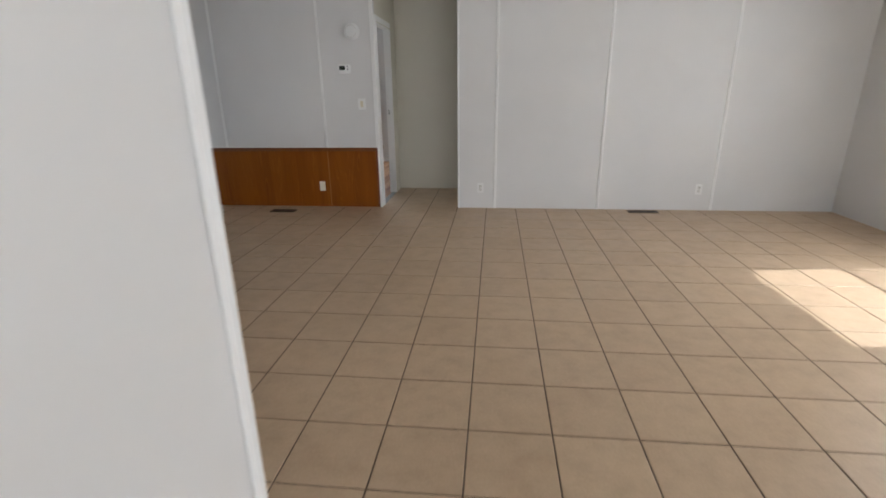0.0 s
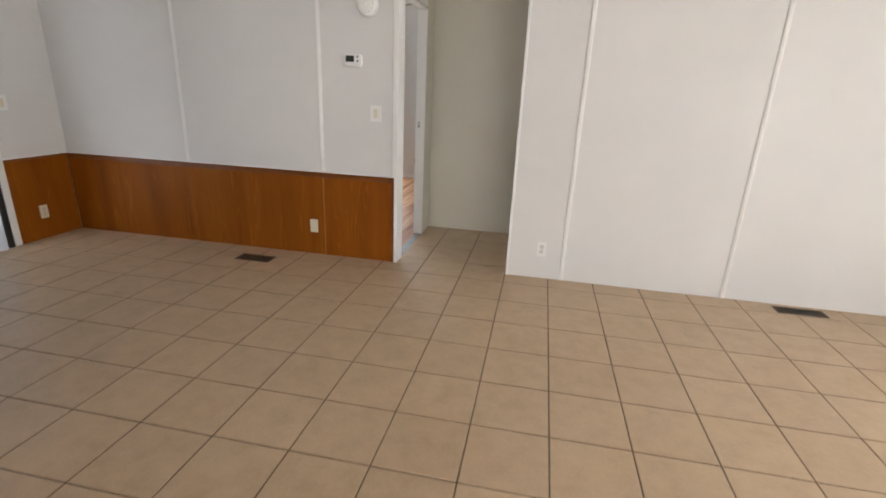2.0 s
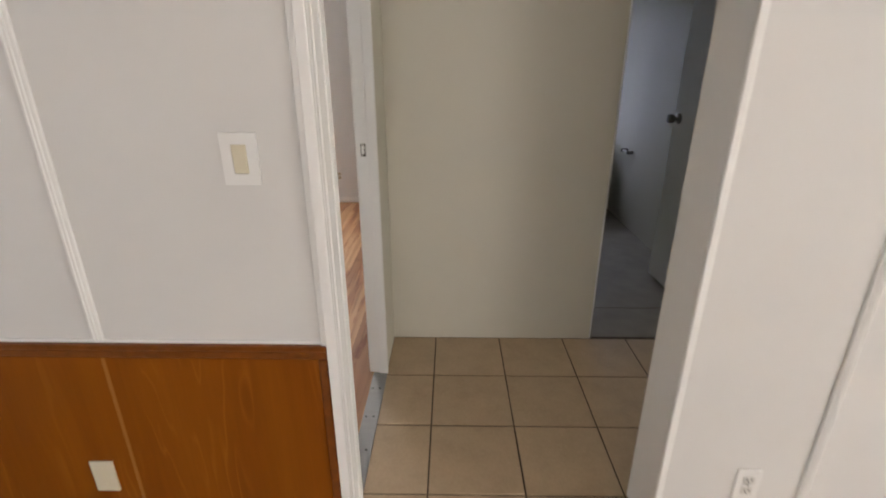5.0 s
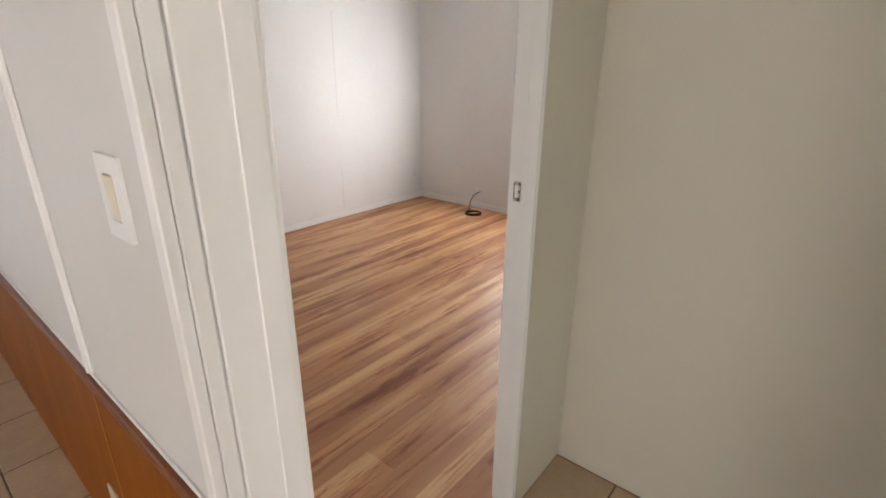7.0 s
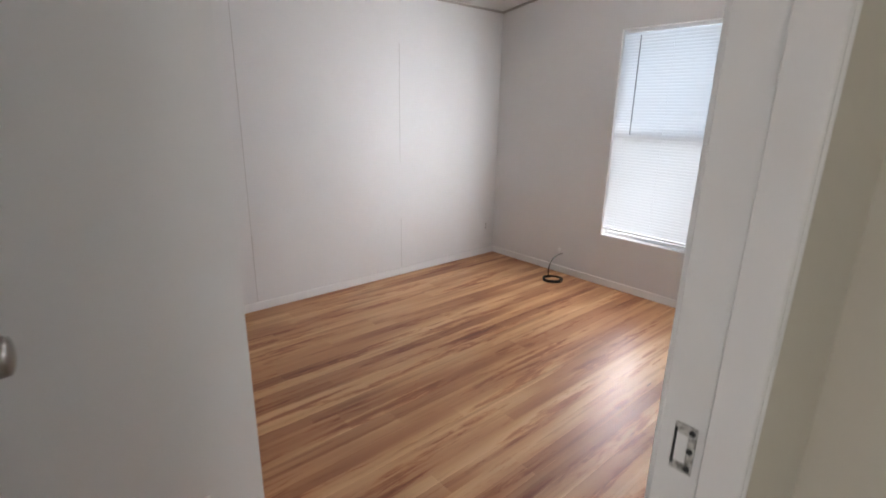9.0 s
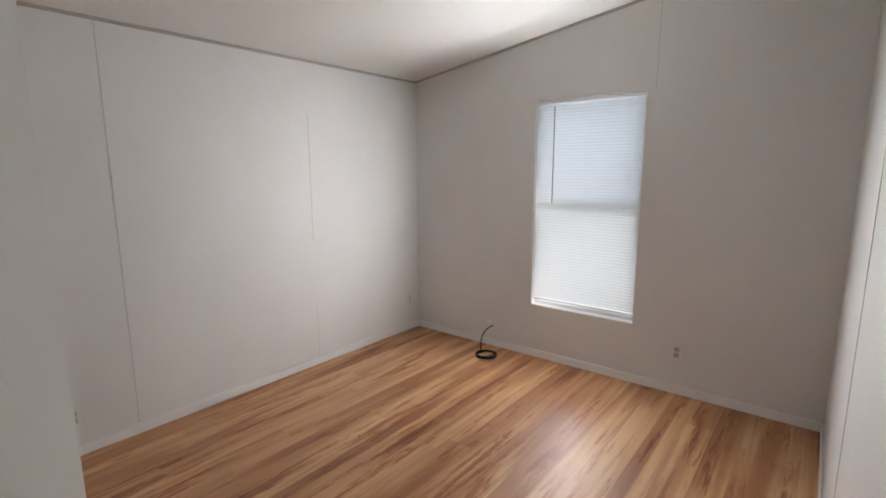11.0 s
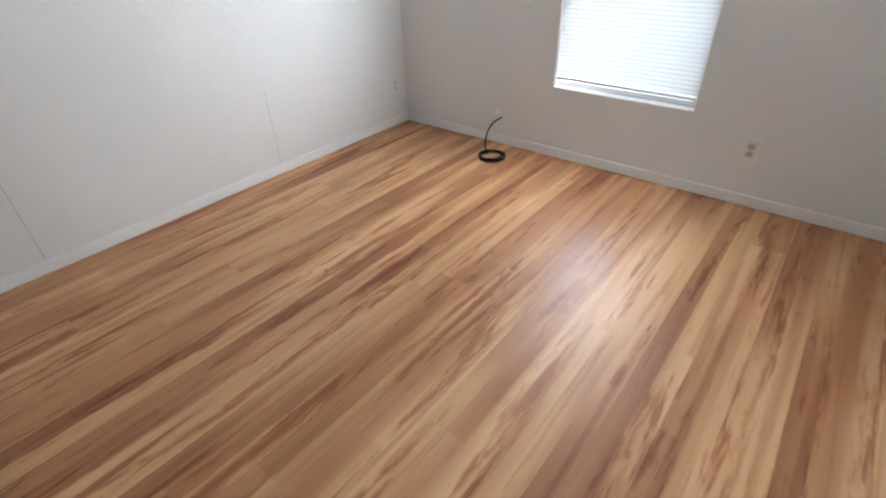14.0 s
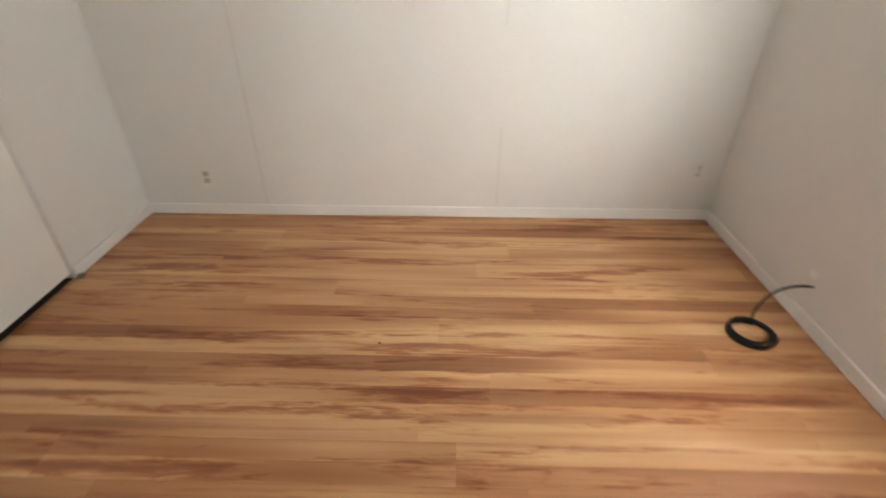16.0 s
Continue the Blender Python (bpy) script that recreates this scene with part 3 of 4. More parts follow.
for dz in (0.026, -0.004):
    part("button", lathe([(0.0322, 0.008), (0.0338, 0.008), (0.0345, 0.006)], 14), mat("grey_button", (0.25, 0.25, 0.24), 0.4), thermo).location = (0.050, 0, dz)
for dx in (-0.024, 0.010):
    part("button", boxes((dx - 0.010, dx + 0.010, -0.0342, -0.0322, -0.036, -0.028), bevel=0.001), PLASTIC, thermo)

smoke = thing("smoke_detector", "round white smoke detector high on the wall", "smoke detector", pose(-0.248, 0, 1.970) @ Matrix.Scale(1.28, 4))
part("base", lathe([(0.0008, 0.068), (0.014, 0.068), (0.016, 0.066)]), PLASTIC, smoke, smooth=True)
part("cover", lathe([(0.0165, 0.062), (0.030, 0.060), (0.040, 0.050), (0.044, 0.034), (0.045, 0.010)]), PLASTIC, smoke, smooth=True)
part("test_button", lathe([(0.0455, 0.011), (0.049, 0.010), (0.050, 0.006)], 16), PLASTIC, smoke, smooth=True)
for a in range(0, 360, 30):
    bm = boxes((-0.008, 0.008, -0.0415, -0.036, 0.045, 0.050))
    bmesh.ops.rotate(bm, verts=bm.verts, matrix=Matrix.Rotation(radians(a), 3, "Y"), cent=(0, 0, 0))
    part("vent_slot", bm, FACE, smoke)


# ---- floor registers ----
def register(m, w, d, label):
    r = thing("floor_register", label, "floor vent", m, "floor registers")
    bm = boxes((-w / 2, w / 2, -d / 2, -d / 2 + 0.018, 0.0006, 0.006), (-w / 2, w / 2, d / 2 - 0.018, d / 2, 0.0006, 0.006), (-w / 2, -w / 2 + 0.018, -d / 2 + 0.018, d / 2 - 0.018, 0.0006, 0.006), (w / 2 - 0.018, w / 2, -d / 2 + 0.018, d / 2 - 0.018, 0.0006, 0.006), bevel=0.0015)
    part("frame", bm, BROWNMETAL, r)
    part("backing", boxes((-w / 2 + 0.018, w / 2 - 0.018, -d / 2 + 0.018, d / 2 - 0.018, 0.0004, 0.0012)), DUCT, r, "dark duct opening")
    n = int((w - 0.04) / 0.012)
    for i in range(n):
        x = -w / 2 + 0.022 + (i + 0.5) * (w - 0.044) / n
        bm = boxes((x - 0.0015, x + 0.0015, -d / 2 + 0.0182, d / 2 - 0.0182, 0.0013, 0.0045))
        part("louver", bm, BROWNMETAL, r)
    part("bar", boxes((-w / 2 + 0.0182, w / 2 - 0.0182, -0.003, 0.003, 0.0046, 0.0058)), BROWNMETAL, r)
    return r


register(pose(-1.15, -0.275, 0), 0.30, 0.135, "brown metal register set in the tiles")
register(pose(3.03, -0.115, 0), 0.33, 0.115, "brown metal register by the living wall")
register(pose(-1.128, 0.47, 0, 0, 0, 90), 0.30, 0.13, "dark metal register in the bedroom floor")


# ---- windows ----
def window(name, label, x0, x1, z0, z1, y, mid, turn=None):
    """A double-hung window in a wall of constant y; its outside is +y."""
    w = tagged(new(name), label, "window", kind="structure")
    f = 0.035
    part("window_frame", boxes((x0, x0 + f, y + 0.055, y + 0.105, z0, z1), (x1 - f, x1, y + 0.055, y + 0.105, z0, z1), (x0 + f, x1 - f, y + 0.055, y + 0.105, z0, z0 + f), (x0 + f, x1 - f, y + 0.055, y + 0.105, z1 - f, z1), bevel=0.002), VINYL, w)
    part("meeting_rail", boxes((x0 + f, x1 - f, y + 0.058, y + 0.10, mid - 0.022, mid + 0.022), bevel=0.002), VINYL, w)
    for za, zb, dy in ((z0 + f, mid - 0.022, 0.07), (mid + 0.022, z1 - f, 0.085)):
        p = part("pane", boxes((x0 + f, x1 - f, y + dy, y + dy + 0.004, za, zb)), GLASS, w)
        p.visible_shadow = False
    part("window_sill", boxes((x0, x1, y + 0.001, y + 0.0545, z0 - 0.001, z0 + 0.006), bevel=0.001), TRIM, w)
    part("reveal", boxes((x0, x0 + 0.005, y + 0.001, y + 0.0545, z0 + 0.006, z1), (x1 - 0.005, x1, y + 0.001, y + 0.0545, z0 + 0.006, z1), (x0 + 0.005, x1 - 0.005, y + 0.001, y + 0.0545, z1 - 0.005, z1), bevel=0.001), TRIM, w)
    if turn is not None:
        w.matrix_world = turn
    return w


window("window_1", "white double-hung bedroom window behind blinds", -1.962, -1.171, 0.422, 1.988, YB, 1.222)
window("window_2", "white double-hung bathroom window", 1.07, 1.73, 0.87, 1.96, YB, 1.42)
side = pose(XR, 0, 0, 0, 0, -90)
window("window_3", "white double-hung living room window", 1.67, 2.90, 0.45, 2.06, 0.0, 1.22, side)
window("window_7", "white double-hung twin living room window", 3.04, 4.27, 0.45, 2.06, 0.0, 1.22, side)
for name, xa in (("window_3", 1.71), ("window_7", 3.08)):
    part("insect_screen", boxes((xa, xa + 1.15, 0.1015, 0.1025, 0.49, 1.195)), SCREEN, bpy.data.objects[name], "grey mesh insect screen")
window("window_6", "unseen end room window added to light the hall", -1.15, -0.30, 0.88, 1.92, 0.0, 1.40, side)
window("window_4", "unseen broad window added behind the start for fill light", -4.0, -1.8, 0.50, 2.0, 0.0, 1.25, pose(0, YK, 0, 0, 0, 180))

window("window_5", "unseen kitchen window added in the rear wall for fill light", -0.5, 0.9, 0.95, 1.95, 0.0, 1.45, pose(0, YK, 0, 0, 0, 180))


def slat_mesh(w):
    bm = bmesh.new()
    prof = [(-0.0131, 0.0), (-0.0065, 0.0014), (0.0, 0.0019), (0.0065, 0.0014), (0.0131, 0.0)]
    rows = []
    for x in (-w / 2, w / 2):
        rows.append([bm.verts.new((x, p, q)) for p, q in prof])
    for i in range(4):
        bm.faces.new((rows[0][i], rows[1][i], rows[1][i + 1], rows[0][i + 1]))
    return mesh_of("slat", bm, SLAT)


def mini_blind(label, x0, x1, z0, z1, y, tilt, wand):
    b = thing("window_blind", label, "blind", pose((x0 + x1) / 2, y, z0))
    w, h = x1 - x0 - 0.012, z1 - z0
    part("head_rail", boxes((-w / 2, w / 2, -0.014, 0.014, h - 0.030, h - 0.004), bevel=0.002), VINYL, b)
    part("bottom_rail", boxes((-w / 2, w / 2, -0.012, 0.012, 0.044, 0.060), bevel=0.004), VINYL, b)
    me = slat_mesh(w)
    n = int((h - 0.10) / 0.0215)
    for i in range(n):
        s = new("slat", me)
        s.parent = b
        s.matrix_local = pose(0, 0, 0.066 + (i + 0.5) * (h - 0.102) / n, tilt, 0, 0)
    for x in (-w / 2 + 0.10, 0.0, w / 2 - 0.10):
        bm = bmesh.new()
        for dy in (-0.0125, 0.0125):
            add_box(bm, x - 0.0006, x + 0.0006, dy - 0.0006, dy + 0.0006, 0.060, h - 0.03)
        part("ladder_cord", bm, VINYL, b)
    if wand:
        part("wand", add_cyl(bmesh.new(), 0.004, 0.70, pose(-w / 2 + 0.145, -0.024, h - 0.40), 8), mat("grey_wand", (0.30, 0.31, 0.32), 0.25), b, "grey plastic wand")
    return b


mini_blind("white mini blind closed over the bedroom window", -1.962, -1.171, 0.428, 1.984, YB + 0.026, 68, True)
mini_blind("white mini blind over the bathroom window", 1.07, 1.73, 0.875, 1.955, YB + 0.026, 48, False)

# sliding glass door with vertical blind
slider = tagged(new("door_1"), "white framed sliding glass door behind vertical blind", "door", kind="structure")
xa, xb = XL - 0.10, XL - 0.03
part("door_frame", boxes((xa, xb, -0.67, -0.63, 0.0, 1.985), (xa, xb, -2.47, -2.43, 0.0, 1.985), (xa, xb, -2.43, -0.67, 1.94, 1.985), (xa, xb, -2.43, -0.67, 0.0, 0.04), bevel=0.003), VINYL, slider)
for ya, yb, dx in ((-2.428, -1.53, 0.012), (-1.57, -0.672, 0.042)):
    s = part("sash", boxes((xa + dx, xa + dx + 0.022, ya, ya + 0.055, 0.042, 1.938), (xa + dx, xa + dx + 0.022, yb - 0.055, yb, 0.042, 1.938), (xa + dx, xa + dx + 0.022, ya + 0.055, yb - 0.055, 0.042, 0.11), (xa + dx, xa + dx + 0.022, ya + 0.055, yb - 0.055, 1.88, 1.938), bevel=0.002), VINYL, slider)
    p = part("pane", boxes((xa + dx + 0.009, xa + dx + 0.013, ya + 0.055, yb - 0.055, 0.11, 1.88)), GLASS, s)
    p.visible_shadow = False
part("handle", boxes((XL - 0.034, XL - 0.012, -0.722, -0.702, 0.90, 1.10), bevel=0.004), SLOT, slider, "dark pull handle")
part("weatherstrip", boxes((XL - 0.029, XL + 0.006, -0.675, -0.6305, 0.0, 1.984)), SLOT, slider, "dark weatherstrip along the frame")
structure("trim_slider", boxes((XL + 0.0005, XL + 0.014, -0.629, -0.5735, 0.0, 2.03), (XL + 0.0005, XL + 0.012, -2.51, -2.472, 0.0, 2.03), bevel=0.002), TRIM, "white casing of the sliding door", "trim")

vblind = thing("vertical_blind", "white vertical vane blind hanging over the sliding door", "blind", pose(XL + 0.075, 0, 0))
part("track", boxes((-0.022, 0.022, -2.55, -0.63, 1.955, 1.99), bevel=0.003), VINYL, vblind)
bm = bmesh.new()
prof = [(-0.0445, 0.0), (-0.022, 0.0085), (0.0, 0.0115), (0.022, 0.0085), (0.0445, 0.0)]
rows = [[bm.verts.new((q, p, z)) for p, q in prof] for z in (0.02, 1.945)]
for i in range(4):
    bm.faces.new((rows[0][i], rows[0][i + 1], rows[1][i + 1], rows[1][i]))
bmesh.ops.solidify(bm, geom=bm.faces[:], thickness=0.0007)
bmesh.ops.recalc_face_normals(bm, faces=bm.faces)
vane = mesh_of("vane", bm, VANE, True)
for i in range(24):
    s = new("vane", vane)
    s.parent = vblind
    s.matrix_local = pose(0, -2.50 + i * 0.0745, 0, 0, 0, -22 + random.uniform(-9, 9))
part("chain", boxes((0.004, 0.007, -0.682, -0.679, 0.55, 1.955)), VINYL, vblind)


# ---- kitchen bar ----
bar = thing("breakfast_bar", "oak panelled breakfast bar with teal-edged top", "bar")
part("end_panel", boxes((-0.90, -0.87, -4.55, -2.99, 0.0, 1.018), bevel=0.002), PANEL, bar)
part("side_panel", boxes((-1.42, -0.9005, -3.012, -2.99, 0.0, 1.018), bevel=0.002), PANEL, bar)
part("back_panel", boxes((-1.45, -1.421, -4.55, -2.99, 0.0, 1.018), bevel=0.002), PANEL, bar)
part("counter_edge", boxes((-0.70, -0.68, -4.55, -2.83, 1.02, 1.062), (-1.50, -0.70, -2.85, -2.83, 1.02, 1.062), bevel=0.006, seg=2), TEAL, bar, "teal laminate edge")
part("counter_top", boxes((-1.50, -0.7005, -4.55, -2.8505, 1.0185, 1.0615), bevel=0.001), TOPM, bar, "grey laminate top")
for y in (-3.35, -4.2):
    bm = bmesh.new()
    pts = [(-0.8695, 1.018), (-0.72, 1.018), (-0.74, 0.985), (-0.8695, 0.84)]
    a = [bm.verts.new((x, y - 0.012, z)) for x, z in pts]
    b = [bm.verts.new((x, y + 0.012, z)) for x, z in pts]
    bm.faces.new(a)
    bm.faces.new(list(reversed(b)))
    for i in range(4):
        bm.faces.new((a[i], b[i], b[(i + 1) % 4], a[(i + 1) % 4]))
    bmesh.ops.recalc_face_normals(bm, faces=bm.faces)
    part("bracket", bm, CAP, bar, "dark wood bracket")
cab = thing("wall_cabinet", "oak cabinet standing on the breakfast bar", "cabinet")
part("body", boxes((-1.38, -1.005, -4.55, -2.975, 1.063, 2.32), bevel=0.002), PANEL, cab)
part("trim", boxes((-1.0045, -0.996, -3.01, -2.965, 1.063, 2.32), bevel=0.002), CAP, cab)


# ---- doors ----
def knob(parent, x, z, y_front, y_back, material):
    """Knobs on both faces of a leaf that lies along x."""
    for y, s in ((y_front, 1), (y_back, -1)):
        bm = lathe([(0.0, 0.033), (0.004, 0.033), (0.007, 0.028), (0.009, 0.013), (0.026, 0.012), (0.030, 0.020), (0.038, 0.026), (0.056, 0.028), (0.066, 0.026), (0.069, 0.020)], 32)
        k = part("knob", bm, material, parent, "satin metal knob", True)
        k.matrix_local = pose(x, y, z, 0, 0, 0 if s > 0 else 180)


def leaf_door(m, length, side, label, material):
    """A flush door; its hinge stands at the origin, the leaf runs along +x, its front is -y."""
    d = tagged(new("door_leaf"), label, "door")
    d.matrix_world = m
    part("slab", boxes((0.003, length, -0.017, 0.017, 0.022, 2.045), bevel=0.002), DOOR, d)
    knob(d, length - 0.062, 1.088, -0.0172, 0.0172, material)
    part("latch_plate", boxes((length + 0.0002, length + 0.0018, -0.012, 0.012, 1.058, 1.116)), STEEL, d)
    for z in (0.25, 1.03, 1.82):
        part("hinge", add_cyl(bmesh.new(), 0.005, 0.09, pose(-0.004, side * 0.019, z), 12), TRIM, d)
    return d


bed_leaf = leaf_door(pose(-0.083, 0.1685, 0, 0, 0, 180 - 9.4), 0.70, 1, "white flush bedroom door standing open", STEEL)
leaf_door(pose(1.752, 1.31, 0, 0, 0, 92.3), 0.74, 1, "white flush bathroom door standing open", STEEL)

WORNPLATE = mat("paint_smeared_plate", (0.50, 0.49, 0.46), 0.5, 0.2)
wv = noise_of(WORNPLATE, coords(WORNPLATE, (1, 1, 1)), 120, 4)
bsdf(WORNPLATE, "Base Color", ramp(WORNPLATE, wv, [(0.4, (0.22, 0.21, 0.19)), (0.55, (0.62, 0.61, 0.58))]))
for z, y in ((1.153, 0.0085), (1.119, -0.0005), (1.084, 0.0075)):
    part("screw", add_cyl(bmesh.new(), 0.0034, 0.0016, pose(0.0022, y, z, 0, 90), 10), SLOT, bed_leaf, "dark screw head in the hinge edge")

strike = thing("strike_plate", "worn metal strike plate on the door jamb", "strike plate", pose(-0.059, 0.8658, 1.08))
part("plate", boxes((-0.011, 0.011, -0.0018, -0.0002, -0.027, 0.027), bevel=0.0006), WORNPLATE, strike)
part("latch_hole", boxes((-0.0075, 0.0035, -0.0024, -0.0018, -0.016, 0.016)), TRIM, strike, "painted-over latch hole")
part("lip", boxes((-0.0098, -0.0078, -0.0030, -0.0018, -0.021, 0.021)), SLOT, strike)
for z in (-0.021, 0.0, 0.021):
    part("screw", screw(bmesh.new(), 0.0065, -0.0022, z), SLOT, strike)

sill = thing("threshold_strip", "worn aluminium threshold strip with screws in doorway", "threshold")
bm = boxes((-0.072, -0.004, 0.139, 0.864, 0.0006, 0.005), bevel=0.002)
part("strip", bm, ALU, sill)
for y in (0.18, 0.36, 0.55, 0.74):
    for x in (-0.058, -0.026):
        part("screw", add_cyl(bmesh.new(), 0.005, 0.0012, pose(x, y, 0.0056), 12), SLOT, sill)

# closet with sliding doors
closet = thing("closet_door", "white sliding closet door hanging above the floor", "closet door", group="closet doors")
part("panel", boxes((-2.516, -1.85, YC - 0.030, YC - 0.005, 0.032, 2.025), bevel=0.002), DOOR, closet)
part("finger_pull", add_cyl(bmesh.new(), 0.022, 0.002, pose(-1.92, YC - 0.0035, 0.98, 90), 20), STEEL, closet)
closet = thing("closet_door", "white sliding closet door behind its neighbour", "closet door", group="closet doors")
part("panel", boxes((-1.92, XS - 0.092, YC - 0.066, YC - 0.041, 0.042, 2.025), bevel=0.002), DOOR, closet)
structure("trim_closet", boxes((-2.517, XS - 0.091, YC - 0.018, YC + 0.004, 2.03, 2.09), bevel=0.002), TRIM, "white strip over the closet doors", "trim")
guide = thing("door_guide", "small grey floor guide at the closet corner", "door guide", pose(-2.529, YC + 0.024, 0))
part("block", boxes((-0.012, 0.012, -0.012, 0.010, 0.001, 0.02), bevel=0.002), mat("grey_plastic", (0.3, 0.29, 0.28), 0.5), guide)

# near-black floor sheet that paints the darkness of the gap under the closet doors
CLOSETDARK = mat("closet_gap_dark", (0.03, 0.024, 0.02), 0.95)
cv = noise_of(CLOSETDARK, coords(CLOSETDARK, (1, 1, 1)), 160, 4)
bsdf(CLOSETDARK, "Base Color", ramp(CLOSETDARK, cv, [(0.35, (0.018, 0.014, 0.012)), (0.65, (0.042, 0.034, 0.028))]))
structure("floor_closet", boxes((XL + 0.001, -1.851, 0.093, YC - 0.012, 0.0005, 0.006), (-1.8508, XS - 0.0915, 0.093, YC - 0.05, 0.0005, 0.006)), CLOSETDARK, "near-black sheet painting the dark gap under closet doors", "floor")

# ---- bathroom glimpsed through the hall ----
LINO = mat("worn_beige_vinyl", (0.34, 0.30, 0.24), 0.55)
lv = coords(LINO, (1, 1, 1))
bsdf(LINO, "Base Color", ramp(LINO, noise_of(LINO, lv, 6, 5), [(0.3, (0.30, 0.265, 0.205)), (0.7, (0.38, 0.335, 0.265))]))
bump(LINO, noise_of(LINO, lv, 40, 4), 0.15, 0.001)
structure("floor_bathroom", boxes((1.0, 1.95, YH + 0.0202, YB, -0.05, -0.001)), LINO, "worn beige sheet vinyl on the bathroom floor", "floor")
structure("floor_end_room", boxes((2.022, XR, 0.172, YB, -0.05, -0.001)), LINO, "beige floor of the unseen end room added for hall light", "floor")
structure("trim_vinyl_seam", boxes((1.083, 1.92, 1.553, 1.556, -0.0009, 0.0004)), GROUT, "thin seam across the bathroom vinyl", "trim")
PORCELAIN = mat("white_porcelain", (0.70, 0.69, 0.67), 0.18)


def ovals(rows, n=28):
    """A body of level ovals: height, half width, half length, shift along y."""
    bm = bmesh.new()
    rings = [[bm.verts.new((rx * math.cos(2 * math.pi * k / n), dy + ry * math.sin(2 * math.pi * k / n), z)) for k in range(n)] for z, rx, ry, dy in rows]
    for a, b in zip(rings, rings[1:]):
        for k in range(n):
            bm.faces.new((a[k], a[(k + 1) % n], b[(k + 1) % n], b[k]))
    bm.faces.new(list(reversed(rings[0])))
    bm.faces.new(rings[-1])
    bmesh.ops.recalc_face_normals(bm, faces=bm.faces)
    return bm


toilet = thing("toilet", "white porcelain toilet below the bathroom window", "toilet", pose(1.50, 3.46, 0))
part("bowl", ovals([(0.0005, 0.115, 0.20, 0.03), (0.03, 0.105, 0.19, 0.03), (0.16, 0.100, 0.17, 0.03), (0.26, 0.135, 0.20, 0.01), (0.35, 0.175, 0.235, 0.0), (0.385, 0.182, 0.245, 0.0)]), PORCELAIN, toilet, smooth=True)
part("seat", ovals([(0.3855, 0.186, 0.248, 0.0), (0.395, 0.190, 0.252, 0.0), (0.405, 0.186, 0.248, 0.0)]), PORCELAIN, toilet, smooth=True)
part("lid", ovals([(0.4055, 0.186, 0.248, 0.0), (0.415, 0.188, 0.250, 0.0), (0.428, 0.175, 0.236, 0.0), (0.432, 0.12, 0.17, 0.0)]), PORCELAIN, toilet, smooth=True)
part("tank", boxes((-0.215, 0.215, 0.255, 0.445, 0.38, 0.745), bevel=0.02, seg=3), PORCELAIN, toilet, smooth=True)
part("tank_lid", boxes((-0.225, 0.225, 0.245, 0.452, 0.746, 0.785), bevel=0.01, seg=2), PORCELAIN, toilet, smooth=True)
part("flush_handle", boxes((-0.18, -0.10, 0.238, 0.254, 0.66, 0.68), bevel=0.004), STEEL, toilet, "small metal flush handle")
holder = thing("paper_holder", "small chrome paper holder on bathroom wall", "holder", pose(1.92, 3.29, 0.664, 0, 0, -90))
for dx in (-0.07, 0.07):
    part("post", boxes((dx - 0.012, dx + 0.012, -0.06, -0.0005, -0.015, 0.015), bevel=0.004), STEEL, holder)
part("roller", add_cyl(bmesh.new(), 0.009, 0.128, pose(0, -0.045, 0, 0, 90), 12), PLASTIC, holder)


# ---- coiled cable ----
def tube(points, r, n=8):
    bm = bmesh.new()
    rings = []
    for i, p in enumerate(points):
        t = (points[min(i + 1, len(points) - 1)] - points[max(i - 1, 0)]).normalized()
        u = t.cross(Vector((0.13, 0.07, 1))).normalized()
        w = t.cross(u)
        rings.append([bm.verts.new(p + r * (math.cos(2 * math.pi * k / n) * u + math.sin(2 * math.pi * k / n) * w)) for k in range(n)])
    for a, b in zip(rings, rings[1:]):
        for k in range(n):
            bm.faces.new((a[k], a[(k + 1) % n], b[(k + 1) % n], b[k]))
    bm.faces.new(rings[0])
    bm.faces.new(list(reversed(rings[-1])))
    bmesh.ops.recalc_face_normals(bm, faces=bm.faces)
    return bm


coil = thing("coiled_cable", "black coaxial cable coiled on the laminate floor", "cable", pose(-2.227, 3.692, 0.0))
pts = []
turns = 6
for i in range(turns * 36 + 1):
    a = 2 * math.pi * i / 36
    k = i / 36
    r = 0.074 + 0.007 * math.sin(1.7 * k) + 0.005 * math.sin(a * 0.5 + k)
    pts.append(Vector((r * math.cos(a + 2.6), r * math.sin(a + 2.6), 0.0045 + 0.0052 * (k % 3.0) + 0.0015 * math.sin(3 * a))))
part("coil", tube(pts, 0.0045), CABLE, coil, smooth=True)
pts = []
for i in range(25):
    s = i / 24
    pts.append(Vector((-0.072 - 0.022 * math.sin(s * 3.0) + 0.012 * s, 0.035 + 0.15 * s ** 1.6, 0.018 + 0.172 * math.sin(s * 1.45))))
part("free_end", tube(pts, 0.0045), CABLE, coil, smooth=True)
part("connector", tube([pts[-1], pts[-1] + (pts[-1] - pts[-2]).normalized() * 0.016], 0.0052), STEEL, coil, "metal screw connector", True)
cover = thing("cable_plate", "small white wall plug above the coiled cable", "wall plate", pose(-2.345, YB, 0.207))
part("plate", lathe([(0.0005, 0.018), (0.003, 0.017), (0.004, 0.012)], 20), PLASTIC, cover, smooth=True)

# marks on the laminate
structure("trim_floor_scuff", boxes((-0.893, -0.887, 2.73, 2.77, 0.0004, 0.0008)), mat("brown_knot", (0.16, 0.075, 0.035), 0.5), "small brown chip in the laminate", "scuff")
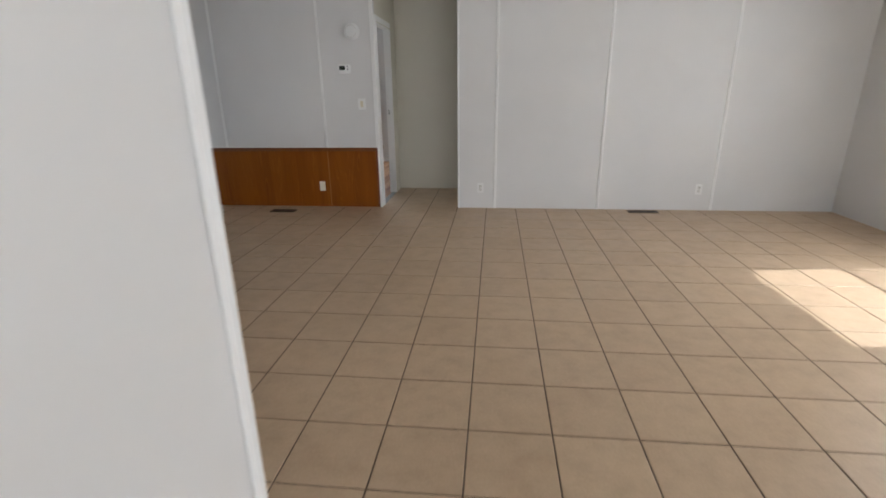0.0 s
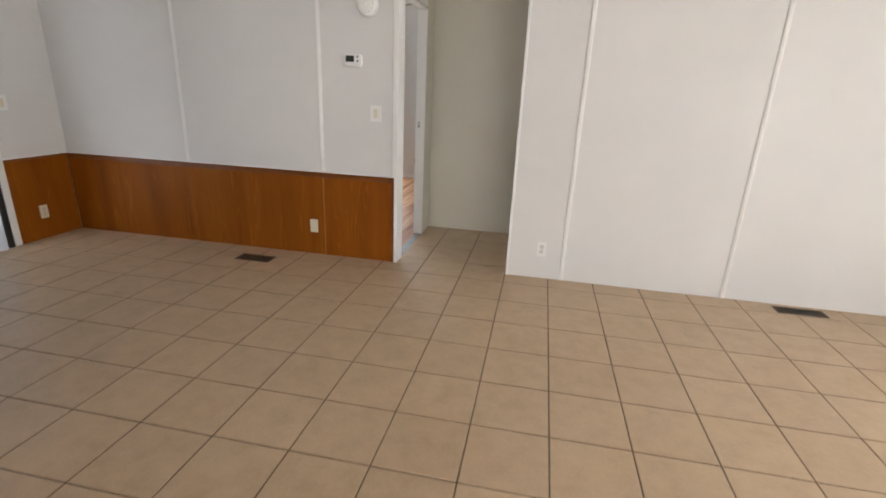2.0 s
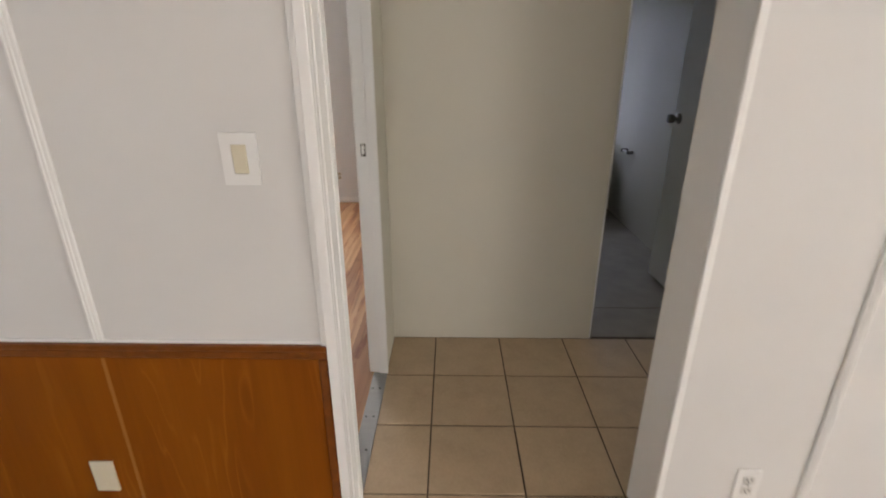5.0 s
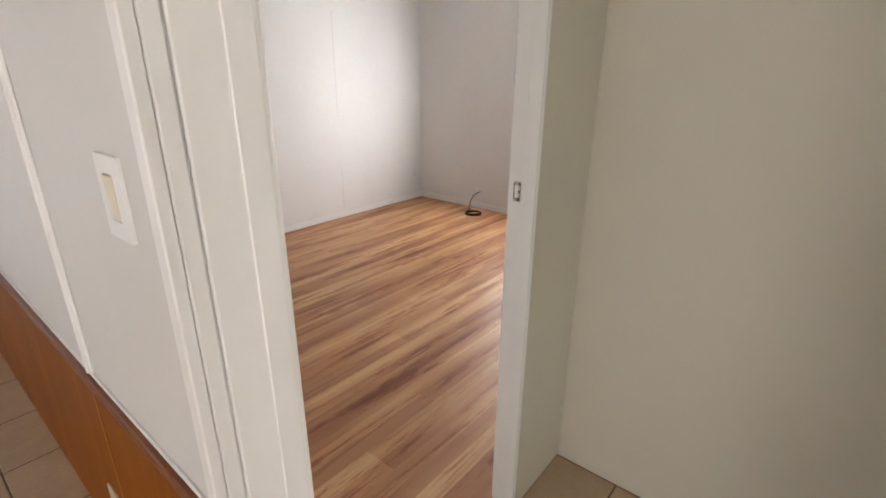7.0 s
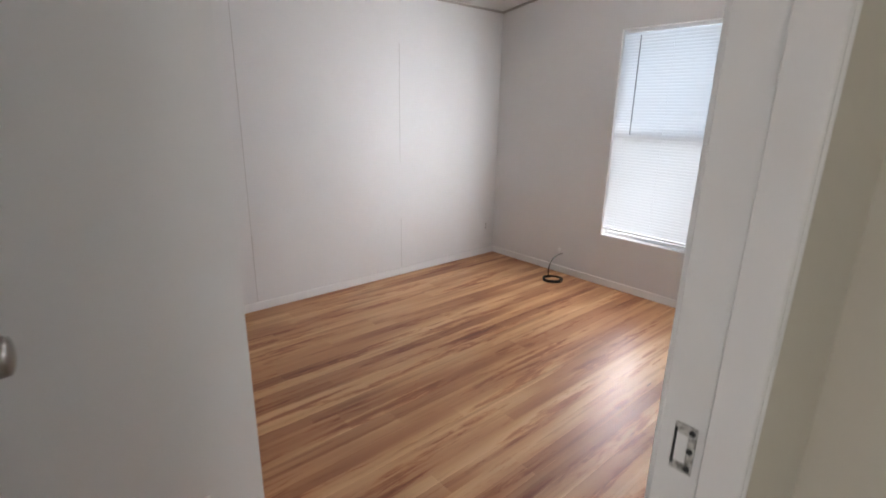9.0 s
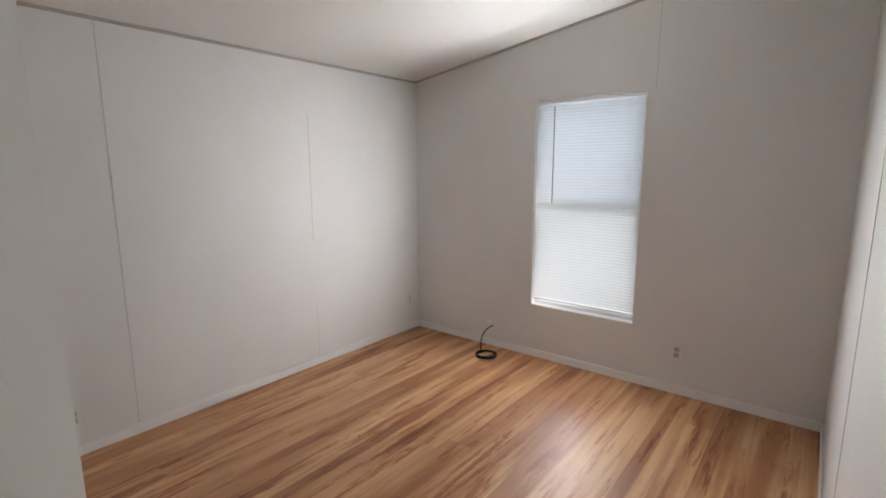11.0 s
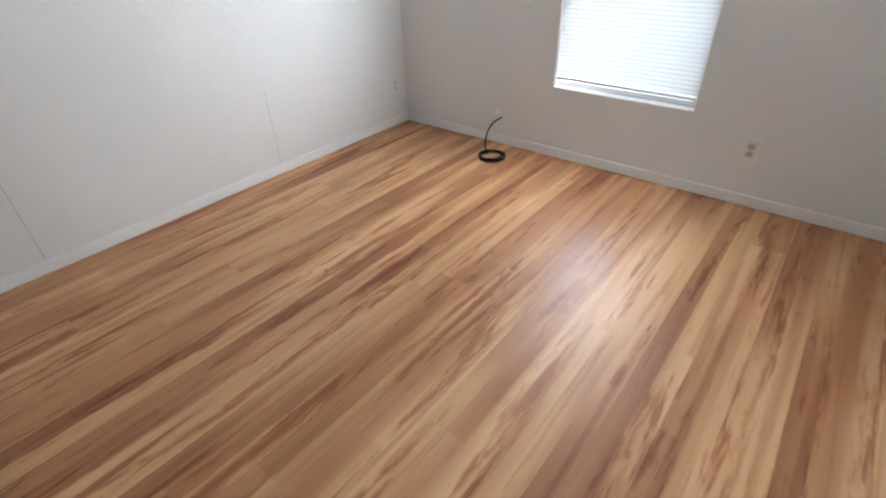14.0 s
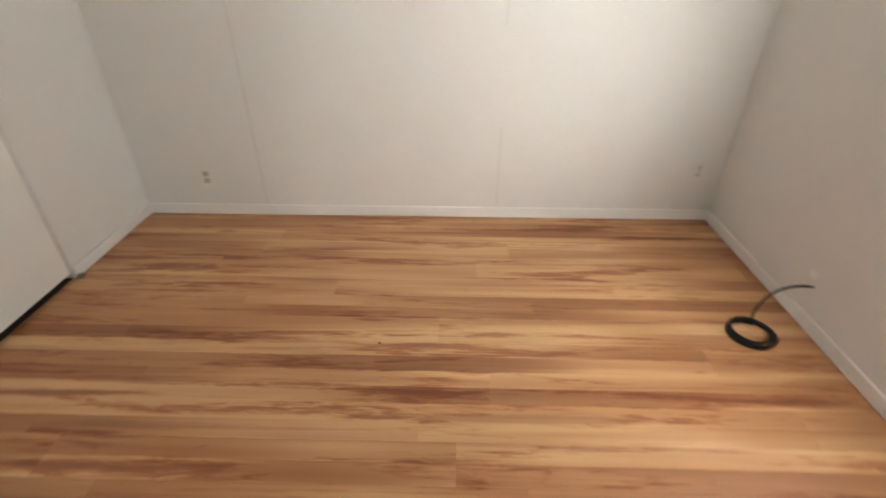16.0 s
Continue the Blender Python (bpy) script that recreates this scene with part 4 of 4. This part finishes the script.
structure("trim_floor_nail", add_cyl(bmesh.new(), 0.005, 0.0006, pose(-2.143, 2.265, 0.0007), 10), SLOT, "dark nail hole in the laminate", "scuff")

# ---- laminate floor ----
floor_bed = structure("floor_bedroom", boxes((XL, 0.0, 0.09, YB, -0.05, -0.008)), GROUT, "wood laminate plank floor in the bedroom", "floor")


def plank_mesh(w, l):
    bm = bmesh.new()
    add_box(bm, 0, w, 0, l, -0.008, 0.0)
    return mesh_of("plank", bm, LAM)


PW, PL = 0.143, 1.215
JOINTS = {4: 3.24, 6: 2.485, 7: 2.257, 10: 1.34, 11: 1.54, 12: 1.796, 19: 3.478}    # where a plank ends, by row
lengths = {}
rng = random.Random(5)
x_first = -2.149 - 7 * PW
cols = 23
for i in range(cols):
    xa = x_first + i * PW
    xb = min(xa + PW - 0.0003, -0.070)
    xa = max(xa, XL)
    if xb - xa < 0.01:
        continue
    y = JOINTS[i] - 3 * PL if i in JOINTS else 0.09 - rng.uniform(0.05, 1.15)
    while y < YB:
        ya, yb = max(y, 0.092), min(y + PL - 0.0003, YB)
        y += PL
        if yb - ya < 0.01:
            continue
        key = (round(xb - xa, 4), round(yb - ya, 4))
        if key not in lengths:
            lengths[key] = plank_mesh(*key)
        p = new("plank", lengths[key])
        p.parent = floor_bed
        p.location = (xa, ya, 0)

# ---- tiled floor ----
floor_tile = structure("floor_tiled", boxes((XL, XR, YK, 0.0, -0.05, -0.0025), (-0.069, 2.021, 0.0, YH + 0.02, -0.05, -0.0026)), GROUT, "beige ceramic tile floor with brown grout", "floor")
P, GX, GY, G = 0.3452, 0.222, -0.528, 0.0033


def tile_faces(x0, x1, y0, y1):
    """Top and sides of a tile with a softened rim."""
    e = 0.0025
    lo = [(x0, y0, -0.006), (x1, y0, -0.006), (x1, y1, -0.006), (x0, y1, -0.006)]
    md = [(x0, y0, -0.0016), (x1, y0, -0.0016), (x1, y1, -0.0016), (x0, y1, -0.0016)]
    hi = [(x0 + e, y0 + e, 0.0), (x1 - e, y0 + e, 0.0), (x1 - e, y1 - e, 0.0), (x0 + e, y1 - e, 0.0)]
    faces = [(8, 9, 10, 11)]
    for k in range(4):
        j = (k + 1) % 4
        faces += [(k, j, 4 + j, 4 + k), (4 + k, 4 + j, 8 + j, 8 + k)]
    return lo + md + hi, faces


half = P / 2 - G
me_tile = bpy.data.meshes.new("tile")
vv, ff = tile_faces(-half, half, -half, half)
me_tile.from_pydata(vv, [], ff)
me_tile.materials.append(TILE)
rest_v, rest_f = [], []
rng = random.Random(8)
areas = [(XL, XR, YK, -0.0), (-0.006, 1.92, -0.0, YH + 0.01)]
count = 0
for i in range(-11, 16):
    for j in range(-22, 15):
        cx, cy = GX + (i + 0.5) * P, GY + (j + 0.5) * P
        x0, x1, y0, y1 = cx - half, cx + half, cy - half, cy + half
        near = -1.25 < cx < 3.3 and -5.0 < cy < 1.2
        inside = [a for a in areas if x1 > a[0] and x0 < a[1] and y1 > a[2] and y0 < a[3]]
        if not inside:
            continue
        a = inside[0]
        whole = any(x0 >= b[0] and x1 <= b[1] and y0 >= b[2] and y1 <= b[3] for b in areas) or (len(inside) > 1 and -0.006 <= x0)
        if near and whole and count < 300:
            p = new("tile", me_tile)
            p.parent = floor_tile
            p.matrix_local = pose(cx, cy, rng.uniform(-0.0004, 0.0003), rng.uniform(-0.06, 0.06), rng.uniform(-0.06, 0.06), rng.uniform(-0.12, 0.12))
            count += 1
        else:
            for b in (inside if not whole else inside[:1]):
                q = (x0, x1, y0, y1) if whole else (max(x0, b[0] - 0.02 if b is areas[0] else b[0]), min(x1, b[1]), max(y0, b[2]), min(y1, b[3]))
                if q[1] - q[0] < 0.01 or q[3] - q[2] < 0.01:
                    continue
                vv, ff = tile_faces(*q)
                n0 = len(rest_v)
                rest_v += vv
                rest_f += [tuple(k + n0 for k in f) for f in ff]
me = bpy.data.meshes.new("tile_rest")
me.from_pydata(rest_v, [], rest_f)
me.materials.append(TILE)
rest = new("outer_tiles", me)
rest.parent = floor_tile
tagged(rest, kind="stuff")
